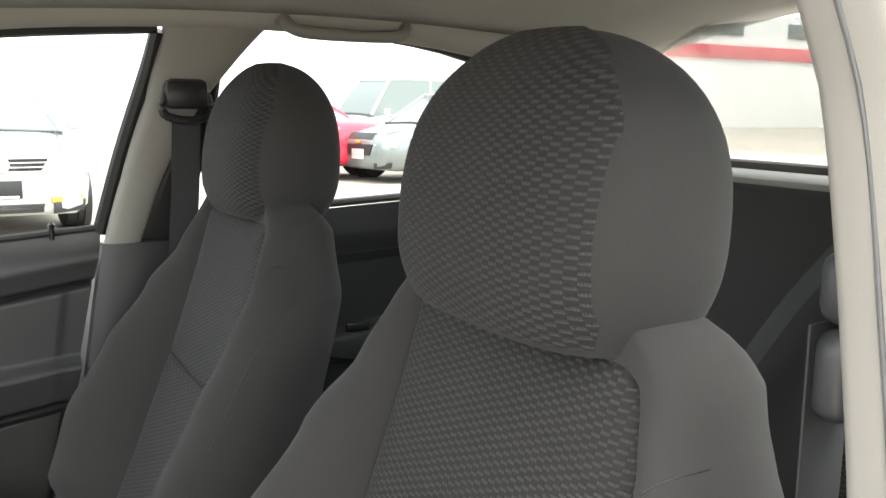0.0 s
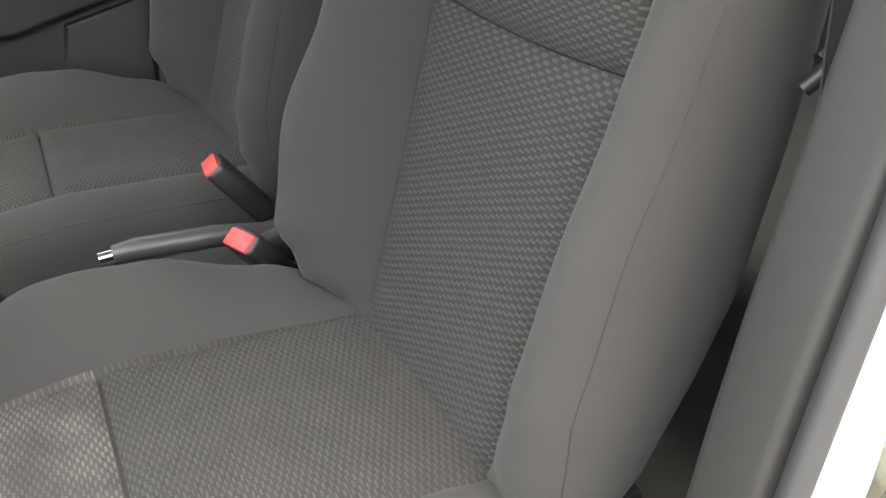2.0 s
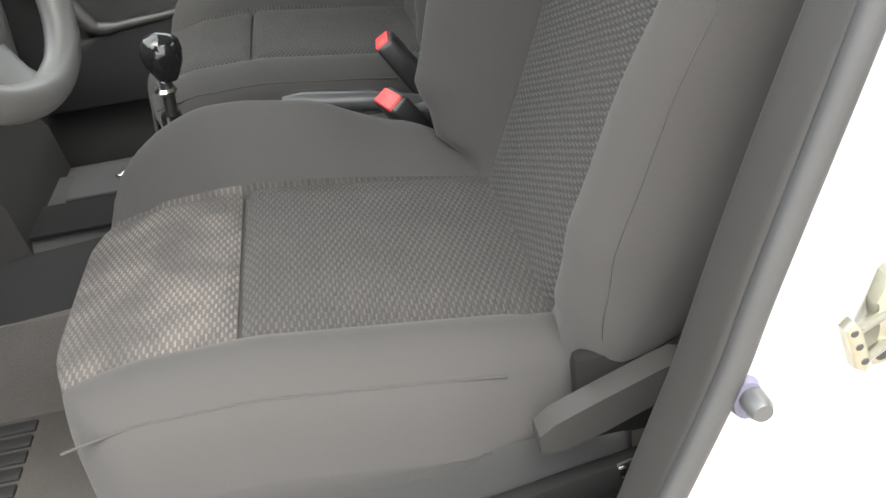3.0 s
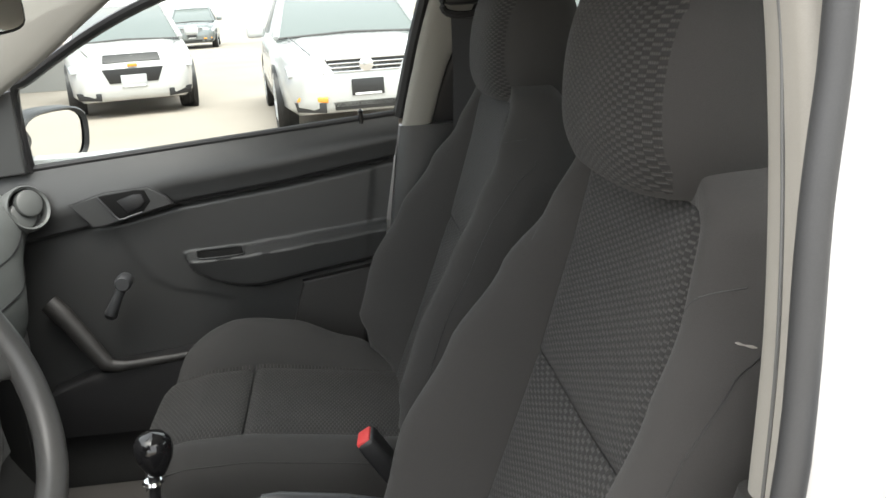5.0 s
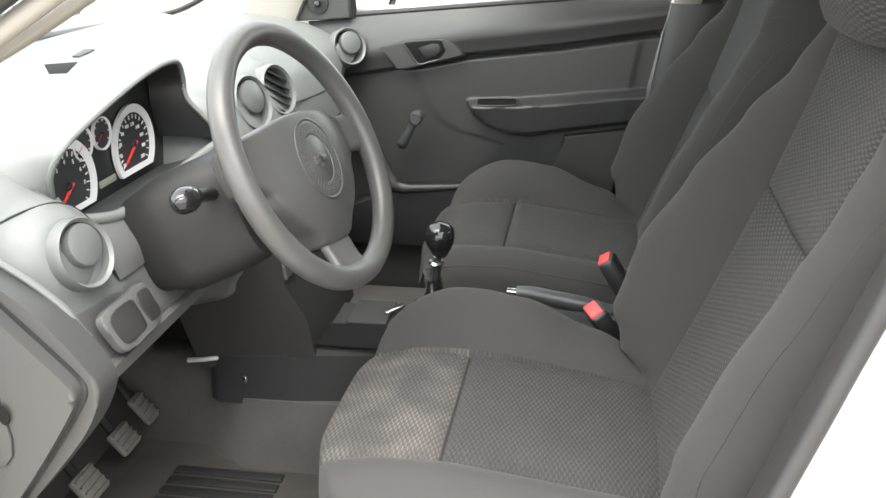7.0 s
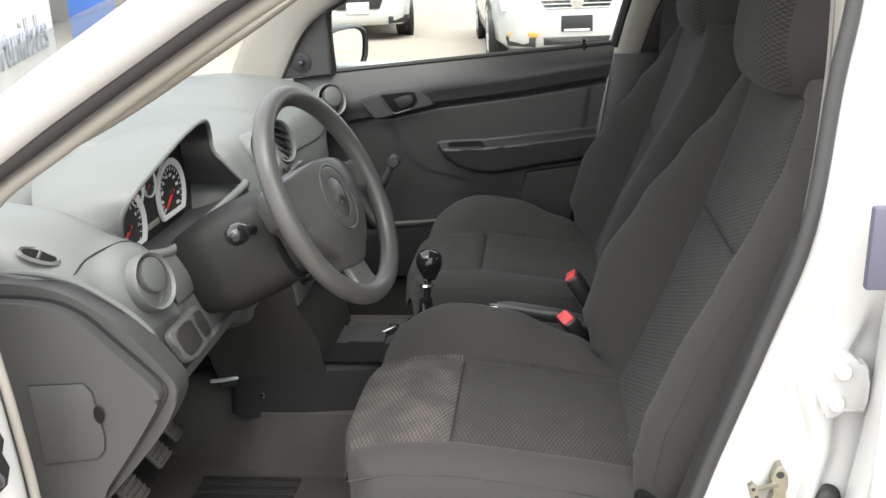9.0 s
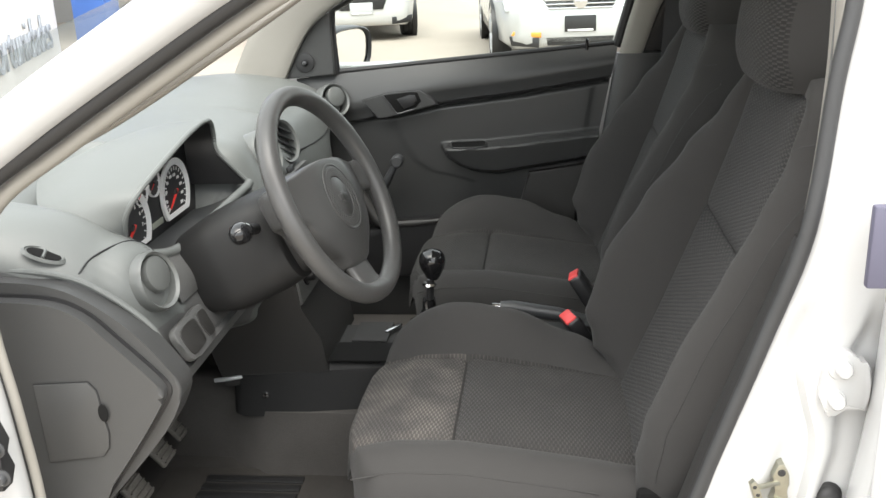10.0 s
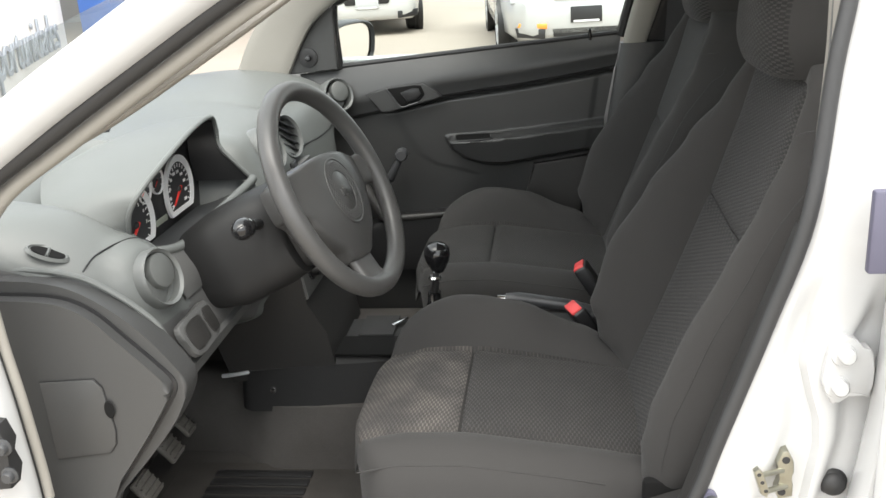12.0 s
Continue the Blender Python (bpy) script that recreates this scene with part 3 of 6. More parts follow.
# ---------- passenger side ----------
def build_passenger_side():
    """Front passenger door: lining, strip, armrest, handle, winder, window."""
    d = thing("passenger_door", "closed passenger door with dark grey plastic lining", "car door", (0.0, 0.74, 0.4))
    Y = DOOR_Y
    # moulded lining: shoulder band, inset panel and armrest in one skin
    def step(v, w=0.012):
        v = max(0.0, min(1.0, v / w + 0.5))
        return v * v * (3 - 2 * v)
    crease = [(-0.5, 0.80), (-0.235, 0.845), (-0.058, 0.881), (0.161, 0.906), (0.381, 0.939), (0.45, 0.949)]
    rest_top = [(-0.06, 0.768), (0.075, 0.772), (0.345, 0.798), (0.45, 0.808)]
    rest_low = [(-0.055, 0.770), (-0.035, 0.735), (0.0, 0.708), (0.05, 0.690), (0.10, 0.686), (0.18, 0.700), (0.33, 0.722), (0.45, 0.73)]
    def lining(u, v):
        z = 0.36 + (belt(-0.5 + 0.95 * u) - 0.36) * v
        xf = lin([(0.36, -0.42), (0.6, -0.40), (0.8, -0.40), (1.0, -0.46)], z)
        xr = lin([(0.36, 0.285), (0.55, 0.317), (0.8, 0.37), (1.03, 0.415)], z)
        x = xf + (xr - xf) * u
        y = Y + 0.002 + 0.03 * (1 - v) ** 2
        c = lin(crease, x)
        y -= 0.016 * step(z - c, 0.010) + 0.012 * step(z - c - 0.03, 0.06)
        y += 0.009 * math.exp(-((z - c + 0.007) / 0.005) ** 2) * step(x + 0.20, 0.1)
        top = belt(x)
        y += 0.034 * max(0.0, (z - c - 0.035) / (top - c - 0.035)) ** 1.4
        # inset panel, bounded by a shallow step
        y -= 0.0025 * step(x - lin([(0.66, 0.03), (0.676, -0.016), (0.692, -0.085), (0.721, -0.129), (0.772, -0.160), (0.87, -0.20)], z), 0.03) * step(0.35 - x + 0.16 * (z - 0.9), 0.008) * step(c - 0.014 - z, 0.006)
        zt, zb = lin(rest_top, x), lin(rest_low, x)
        if zt > zb and x > -0.07:
            t_ = (zt - z) / (zt - zb)
            k = step(zt - z, 0.014) * (1 - step(t_ - 0.93, 0.22)) * (1 - 0.30 * max(0, min(1, t_)))
            y -= 0.058 * k * step(x + 0.048, 0.022) * (1 - 0.25 * step(x - 0.25, 0.2))
        return (x, y, z), (x, z)
    part("lining", sheet("lining", lining, 130, 170), PLASTIC, d, angle=80)
    part("door_shell", rbox((0.94, 0.05, 0.65), (-0.04, Y + 0.085, 0.66), 0.02), WHITE, d)
    strip = [(x, lin(crease, x) - 0.0035 - 0.003 * (x < -0.05)) for x in np.linspace(-0.20, 0.385, 24)]
    part("strip", loft([[Vector((x, Y - 0.006, z + 0.0035)), Vector((x, Y + 0.01, z + 0.0035)), Vector((x, Y + 0.01, z - 0.0015)), Vector((x, Y - 0.004, z - 0.0015))] for x, z in strip]), BLACK, d, "black strip")
    # pull pocket in the top of the armrest
    def on_rest(x, f, up=0.0):
        """A point of the armrest's top, f from the door (0) to its front edge (1)."""
        z = lin(rest_top, x) - 0.014 * (0.5 - math.sin(math.asin(1 - 2 * f) / 3)) + 0.007
        xf = lin([(0.36, -0.42), (0.6, -0.40), (0.8, -0.40), (1.0, -0.46)], z)
        xr = lin([(0.36, 0.285), (0.55, 0.317), (0.8, 0.37), (1.03, 0.415)], z)
        u = (x - xf) / (xr - xf)
        return Vector(lining(u, (z - 0.36) / (belt(-0.5 + 0.95 * u) - 0.36))[0]) + Vector((0, -up * 0.4, up))
    mouth = smooth_path([on_rest(x, f, 0.002) for x, f in ((-0.024, 0.12), (0.02, 0.10), (0.062, 0.12), (0.069, 0.5), (0.068, 0.84), (0.02, 0.88), (-0.018, 0.84), (-0.026, 0.5))], 4, True)
    mid_ = sum(mouth, Vector()) / len(mouth)
    # shallow skin; the shade of a deeper pocket is put into its black
    part("pull_pocket", loft([[mid_ + (p - mid_) * k + Vector((0, 0, -h)) for p in mouth] for k, h in ((1.0, 0.0), (0.96, 0.0015), (0.5, 0.0018), (0.02, 0.0020))], caps=False), PIT, d, "pull pocket, its depth shade put into near-black")
    part("pocket_rim", tube(mouth, 0.0017, 8, closed=True), PLASTIC, d)
    # map pocket and lower bin
    flatten(part("map_pocket", prism([(0.182, 0.690), (0.335, 0.712), (0.28, 0.42), (0.12, 0.42), (0.157, 0.60)], lambda u, v, w: Vector((u, Y + 0.02 - w, v)), 0.034, 0.006), DARK, d))
    part("lower_bin", prism([(-0.24, 0.548), (-0.05, 0.565), (0.15, 0.565), (0.12, 0.40), (-0.38, 0.40), (-0.36, 0.50)], lambda u, v, w: Vector((u, Y + 0.02 - w, v)), 0.07, 0.012), BLACK, d)
    part("pocket_ledge", tube(smooth_path([(-0.335, Y - 0.02, 0.695), (-0.30, Y - 0.03, 0.655), (-0.25, Y - 0.045, 0.585), (-0.225, Y - 0.05, 0.558), (-0.17, Y - 0.05, 0.556), (-0.02, Y - 0.045, 0.567)], 4),
         [0.022] * 4 + [0.020] * 4 + [0.018] * 4 + [0.014] * 3 + [0.010] * 3 + [0.008] * 3, 12, up=(0, 1, 0), flat=0.8), DARK, d)
    # inner handle in its bezel
    bez = [(-0.262, 0.896), (-0.222, 0.847), (-0.20, 0.848), (-0.060, 0.882), (-0.075, 0.900), (-0.106, 0.920), (-0.19, 0.915)]
    gapb = [(-0.16 + (u + 0.16) * 1.03, 0.884 + (v - 0.884) * 1.06) for u, v in bez]
    part("bezel_gap", prism(gapb, lambda u, v, w: Vector((u, Y - 0.010 - w, v)), 0.012, 0.001), BLACK, d)
    flatten(part("handle_bezel", prism(bez, lambda u, v, w: Vector((u, Y - 0.012 - w, v)), 0.013, 0.003), PLASTIC, d))
    rec = [(-0.204, 0.909), (-0.168, 0.859), (-0.120, 0.872), (-0.103, 0.892), (-0.112, 0.915), (-0.13, 0.917)]
    # flat plate, coloured with the shade inside the recess
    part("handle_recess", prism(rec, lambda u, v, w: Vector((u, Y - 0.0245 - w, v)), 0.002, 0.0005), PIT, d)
    part("handle", prism([(-0.168, 0.898), (-0.150, 0.873), (-0.126, 0.880), (-0.113, 0.893), (-0.119, 0.908), (-0.135, 0.909)], lambda u, v, w: Vector((u, Y - 0.0262 - w, v)), 0.003, 0.0015), BLACK, d)
    part("handle_edge", tube(smooth_path([(-0.205, Y - 0.028, 0.908), (-0.187, Y - 0.028, 0.884), (-0.169, Y - 0.028, 0.860), (-0.145, Y - 0.028, 0.865), (-0.121, Y - 0.028, 0.871)], 2), 0.0022, 6), SMOOTH, d)
    # window winder
    w = part("winder", tube([(-0.213, Y - 0.03, 0.664), (-0.208, Y - 0.045, 0.671), (-0.190, Y - 0.05, 0.703), (-0.172, Y - 0.05, 0.735)], [0.014, 0.0125, 0.010, 0.009], 12), SMOOTH, d)
    part("winder_knob", lathe([(0.0, 0.035), (0.013, 0.035), (0.017, 0.03), (0.016, 0.0), (0.0, 0.0)], Matrix.Translation((-0.170, Y - 0.045, 0.738)) @ pose(0, 0, 0, 90), 16), SMOOTH, w)
    # lock button
    part("lock_button", lathe([(0.005, 0.0), (0.0045, 0.02), (0.006, 0.026), (0.0, 0.031)], Matrix.Translation((0.335, Y + 0.005, 1.012)), 10), GLOSS, d)
    # window seal along the sill and the frame
    sillp = [(x, Y + 0.012, belt(x) + 0.003) for x in (-0.33, -0.1, 0.15, 0.41)]
    part("window_seal", tube(smooth_path(sillp, 4), 0.007, 8), RUBBER, d)
    fr = [(0.415, Y + 0.015, 1.02), (0.45, Y - 0.02, 1.16), (0.49, Y - 0.065, 1.30), (0.505, Y - 0.09, 1.365)]
    part("window_frame", tube(smooth_path(fr, 5), [0.014] * 16, 8), BLACK, d)
    ft = [(-0.335, Y + 0.012, 0.965), (-0.335, Y - 0.005, 1.12), (-0.30, Y - 0.01, 1.15), (-0.15, Y - 0.035, 1.235), (0.0, Y - 0.055, 1.295), (0.2, Y - 0.08, 1.345), (0.5, Y - 0.10, 1.37)]
    part("frame_front", tube(smooth_path(ft, 5), 0.011, 8), BLACK, d)
    # glass
    gl = [(-0.335, 0.97), (0.415, 1.025), (0.50, 1.365), (0.2, 1.345), (0.0, 1.295), (-0.15, 1.235), (-0.335, 1.12)]
    g = part("window_pane", prism(gl, lambda u, v, w_: Vector((u, Y + 0.02 + w_ - max(0, v - 1.0) * 0.28, v)), 0.004, 0), GLASS, d, "clear side window pane")
    g.visible_shadow = False
    # mirror triangle with the adjusting knob
    tri = [(-0.49, 0.955), (-0.335, 0.965), (-0.335, 1.13), (-0.36, 1.125), (-0.44, 1.045)]
    flatten(part("mirror_triangle", prism(tri, lambda u, v, w_: Vector((u, Y + 0.01 - w_, v)), 0.03, 0.006), PLASTIC, d))
    k = part("mirror_knob", lathe([(0.026, 0.0), (0.026, 0.006), (0.018, 0.008), (0.0, 0.006)], Matrix.Translation((-0.412, Y - 0.02, 1.0)) @ pose(0, 0, 0, 90), 18), BLACK, d)
    part("knob_stick", lathe([(0.007, 0.0), (0.009, 0.015), (0.006, 0.02), (0.0, 0.021)], Matrix.Translation((-0.408, Y - 0.026, 0.998)) @ pose(0, 0, 0, 80), 12), GLOSS, k)


def build_wing_mirror():
    t = thing("wing_mirror", "black wing mirror outside the passenger door", "wing mirror", (-0.40, 0.90, 1.02))
    c = Matrix.Translation((-0.352, 0.97, 1.0)) @ pose(0, 0, 0, 0, 5, -22)
    def shell(r, x):
        out = []
        for k in range(24):
            a = 2 * math.pi * k / 24
            out.append(c @ Vector((x, 0.115 * r * math.copysign(abs(math.cos(a)) ** 0.65, math.cos(a)), 0.068 * r * math.copysign(abs(math.sin(a)) ** 0.65, math.sin(a)))))
        return out
    part("housing", loft([shell(1, 0.0), shell(1.03, -0.015), shell(0.97, -0.05), shell(0.7, -0.09), shell(0.3, -0.105)]), BLACK, t)
    part("mirror_glass", loft([shell(0.9, 0.001), shell(0.9, 0.004)]), MIRROR, t, "silvered mirror glass")
    part("rim", loft([shell(1.02, -0.004), shell(1.02, 0.010), shell(0.97, 0.015), shell(0.89, 0.007)], caps=False), BLACK, t)
    part("foot", rbox((0.06, 0.16, 0.05), (-0.40, 0.82, 1.01), 0.02), BLACK, t)


def build_far_pillars():
    Y = DOOR_Y
    p = pillar("pillar_front_right", [(-0.545, 0.695, 0.95), (-0.462, 0.68, 1.09), (-0.330, 0.66, 1.19), (-0.200, 0.64, 1.285), (-0.138, 0.632, 1.325), (0.06, 0.60, 1.375)],
               [0.075, 0.078, 0.088, 0.090, 0.092, 0.10], 0.018, BEIGE, "beige plastic trim of the passenger front pillar")
    q = pillar("pillar_front_left", [(-0.60, -0.735, 0.955), (-0.44, -0.735, 1.03), (-0.29, -0.722, 1.10), (-0.14, -0.69, 1.19), (0.02, -0.63, 1.29), (0.2, -0.58, 1.36)],
               [0.012, 0.012, 0.014, 0.016, 0.03], 0.014, BEIGE, "beige plastic trim of the driver front pillar")
    b = pillar("pillar_centre_right", [(0.446, 0.71, 1.0), (0.480, 0.685, 1.12), (0.532, 0.655, 1.25), (0.60, 0.62, 1.38)],
               [0.030, 0.034, 0.048, 0.09], 0.025, BEIGE, "beige plastic upper trim of the passenger centre pillar")
    b3 = pillar("seal_centre_right", [(0.515, 0.728, 1.0), (0.540, 0.710, 1.09), (0.565, 0.692, 1.17), (0.585, 0.675, 1.24)],
                [0.046, 0.040, 0.028, 0.010], 0.012, BLACK, "black rear door frame behind the passenger centre pillar", category="door frame")
    b2 = pillar("pillar_base_right", [(0.42, 0.72, 0.40), (0.44, 0.715, 0.7), (0.475, 0.71, 1.005)],
                [0.09, 0.075, 0.065], 0.03, PLASTIC, "dark grey plastic lower trim of the passenger centre pillar")
    rail = part("rail_right", tube(smooth_path([(0.0, 0.60, 1.345), (0.3, 0.595, 1.39), (0.7, 0.60, 1.405), (1.1, 0.60, 1.375), (1.5, 0.58, 1.26)], 5), 0.035, 10), LINER)
    tagged(rail, "beige lined roof rail above the passenger doors", "roof rail", kind="structure")
    rail = part("rail_left", tube(smooth_path([(0.0, -0.60, 1.33), (0.3, -0.595, 1.38), (0.7, -0.60, 1.40), (1.1, -0.60, 1.375), (1.5, -0.58, 1.26)], 5), 0.035, 10), LINER)
    tagged(rail, "beige lined roof rail above the driver door", "roof rail", kind="structure")


def build_grab_handle():
    t = thing("grab_handle", "beige plastic grab handle under the roof lining", "grab handle", (0.78, 0.56, 1.40))
    pts = smooth_path([(0.70, 0.575, 1.392), (0.715, 0.555, 1.372), (0.76, 0.545, 1.366), (0.87, 0.545, 1.366), (0.915, 0.555, 1.372), (0.93, 0.575, 1.39)], 5)
    part("grip", tube(pts, 0.011, 10), BEIGE, t)
    for x in (0.70, 0.93):
        part("mount", rbox((0.035, 0.03, 0.025), (x, 0.583, 1.392), 0.008), BEIGE, t)


def build_visor():
    for s in (-1, 1):
        t = thing("sun_visor", "beige sun visor folded up against the roof lining", "sun visor", (0.0, s * 0.33, 1.38), group="sun visors")
        b = rbox((0.15, 0.40, 0.018), (0.05, s * 0.33, 1.385), 0.008, pose(0, 0, 0, 0, -14, 0), seg=3)
        part("panel", b, LINER, t)
        part("pivot", tube([(-0.02, s * 0.14, 1.375), (-0.02, s * 0.55, 1.362)], 0.006, 8), BEIGE, t)


# ---------- rear of the cabin ----------
def build_rear():
    t = thing("bench_seat", "dark grey cloth rear bench seat", "bench seat", (1.25, 0, 0.3))
    def back(u, v):
        y = -0.64 + 1.28 * u
        z = 0.55 + 0.58 * v
        x = 1.16 + 0.17 * v - 0.03 * math.sin(math.pi * v) + 0.02 * (abs(y) / 0.64) ** 4
        return (x, y, z), (y, z)
    b = part("backrest", sheet("backrest", back, 30, 20), CLOTH, t)
    b.modifiers.new("thick", "SOLIDIFY").thickness = -0.08
    for y in (-0.34, 0.34):
        def ins(u, v, y=y):
            yy = y - 0.18 + 0.36 * u
            z = 0.58 + 0.42 * v
            e = min(1, 8 * min(u, 1 - u), 8 * min(v, 1 - v))
            return (1.148 + 0.17 * (z - 0.55) / 0.58 - 0.03 * math.sin(math.pi * (z - 0.55) / 0.58) - 0.012 * e, yy, z), (yy, z)
        part("insert", sheet("insert", ins, 12, 14), WEAVE, t)
    c = part("cushion", rbox((0.50, 1.3, 0.16), (0.95, 0, 0.50), 0.05, seg=4), CLOTH, t)
    sh = part("parcel_shelf", rbox((0.42, 1.3, 0.03), (1.56, 0, 1.125), 0.01), BEIGE)
    tagged(sh, "pale grey rear parcel shelf under the back window", "parcel shelf", kind="structure")
    win = part("rear_window", loft([[Vector((1.82, y, 1.13)), Vector((1.45, y * 0.9, 1.40)), Vector((1.455, y * 0.9, 1.404)), Vector((1.825, y, 1.134))] for y in (-0.62, 0.62)]), GLASS)
    win.visible_shadow = False
    tagged(win, "sloping rear window glass", "window", kind="structure")
    for s in (-1, 1):
        cp = pillar("pillar_rear", [(1.45, s * 0.70, 1.06), (1.42, s * 0.66, 1.2), (1.36, s * 0.61, 1.36)], [0.18, 0.12, 0.10], 0.03, BEIGE, "beige trim of the rear pillar")
    # rear doors
    for s, nm in ((1, "rear_door"), (-1, "rear_door")):
        d = thing(nm, "closed rear door with dark grey plastic lining", "car door", (1.0, s * 0.75, 0.4))
        def lining(u, v, s=s):
            x = 0.58 + 0.92 * u
            z = 0.40 + (1.035 + 0.05 * u - 0.40) * v
            upper = max(0.0, min(1.0, (z - 0.955 - 0.02 * u) / 0.02))
            return (x, s * (0.735 - 0.015 * v - 0.018 * upper), z), (x, z)
        part("lining", sheet("lining", lining, 20, 40), PLASTIC, d)
        part("door_shell", rbox((0.90, 0.03, 0.66), (1.055 if s > 0 else 1.012, s * (0.785 if s > 0 else 0.868), 0.61), 0.012), WHITE, d)
        part("strip", prism([(0.60, 0.928), (0.85, 0.953), (1.45, 0.99), (1.45, 0.972), (0.85, 0.935), (0.60, 0.912)], lambda u, v, w, s=s: Vector((u, s * (0.73 - w), v)), 0.016, 0.003), BLACK, d)
        part("armrest", prism([(0.80, 0.80), (1.35, 0.872), (1.35, 0.80), (0.9, 0.745), (0.80, 0.75)], lambda u, v, w, s=s: Vector((u, s * (0.735 - w), v)), 0.07, 0.014, 3), PLASTIC, d)
        part("switch", rbox((0.05, 0.012, 0.018), (0.875, s * 0.664, 0.818), 0.003), BLACK, d)
        part("window_seal", tube([(0.58, s * 0.74, 1.04), (1.5, s * 0.74, 1.088)], 0.008, 8), RUBBER, d)
        part("frame_top", tube(smooth_path([(0.60, s * 0.70, 1.10), (0.62, s * 0.645, 1.36), (0.8, s * 0.64, 1.385), (1.1, s * 0.64, 1.345), (1.32, s * 0.655, 1.24), (1.46, s * 0.68, 1.09)], 5), 0.012, 8), BLACK, d)
        g = part("window_pane", prism([(0.58, 1.03), (1.46, 1.08), (1.32, 1.24), (1.1, 1.34), (0.8, 1.38), (0.62, 1.36)],
                 lambda u, v, w, s=s: Vector((u, s * (0.745 + w - max(0, v - 1.0) * 0.27), v)), 0.004, 0), GLASS, d, "clear side window pane")
        g.visible_shadow = False


# ---------- seats ----------
BACK_X = [(0.50, 0.345), (0.56, 0.368), (0.70, 0.428), (0.86, 0.492), (1.0, 0.538), (1.09, 0.562), (1.12, 0.572)]
BACK_W = [(0.50, 0.215), (0.56, 0.242), (0.64, 0.250), (0.80, 0.252), (0.93, 0.25), (0.985, 0.240), (1.02, 0.218), (1.05, 0.205), (1.080, 0.198), (1.096, 0.186), (1.108, 0.166), (1.114, 0.145), (1.118, 0.11)]
BACK_T = [(0.50, 0.10), (0.7, 0.14), (1.0, 0.115), (1.08, 0.09), (1.118, 0.05)]
INS_W = [(0.54, 0.136), (0.62, 0.140), (0.86, 0.152), (1.02, 0.150), (1.075, 0.146), (1.11, 0.12)]
BULGE = [(0.50, 0.0), (0.545, 0.012), (0.60, 0.062), (0.66, 0.094), (0.76, 0.102), (0.86, 0.082), (0.95, 0.05), (1.02, 0.022), (1.09, 0.006)]


INS_DOOR = [(0.54, 0.140), (0.62, 0.147), (0.71, 0.156), (0.82, 0.169), (0.90, 0.176), (0.97, 0.176), (1.03, 0.171), (1.075, 0.154), (1.11, 0.12)]


def insert_half(s, z, wide):
    return lin(INS_DOOR if s < 0 else INS_W, z)


def back_front(s, z, wide=False):
    """Front surface of the backrest: place along the car at the side offset s and height z."""
    W, x, a, wi = lin(BACK_W, z), lin(BACK_X, z), abs(s), insert_half(s, z, wide)
    x -= 0.006 * min(1, a / wi) ** 2
    if a > wi:
        k = min(1.0, (a - wi) / max(1e-4, W - wi))
        b = math.sin(math.pi * k * 0.5 / 0.45) if k < 0.45 else max(0.0, 1 - ((k - 0.45) / 0.55) ** 2.2) ** 0.75
        x += -lerp(BULGE, z) * (1.15 if s > 0 else 0.42 if wide else 0.60) * b
        x += lerp([(0.9, 0.035), (1.03, 0.055), (1.1, 0.05)], z) * (1 - max(0.0, 1 - max(0.0, (k - 0.4) / 0.6) ** 2.4) ** 0.5)
    return x


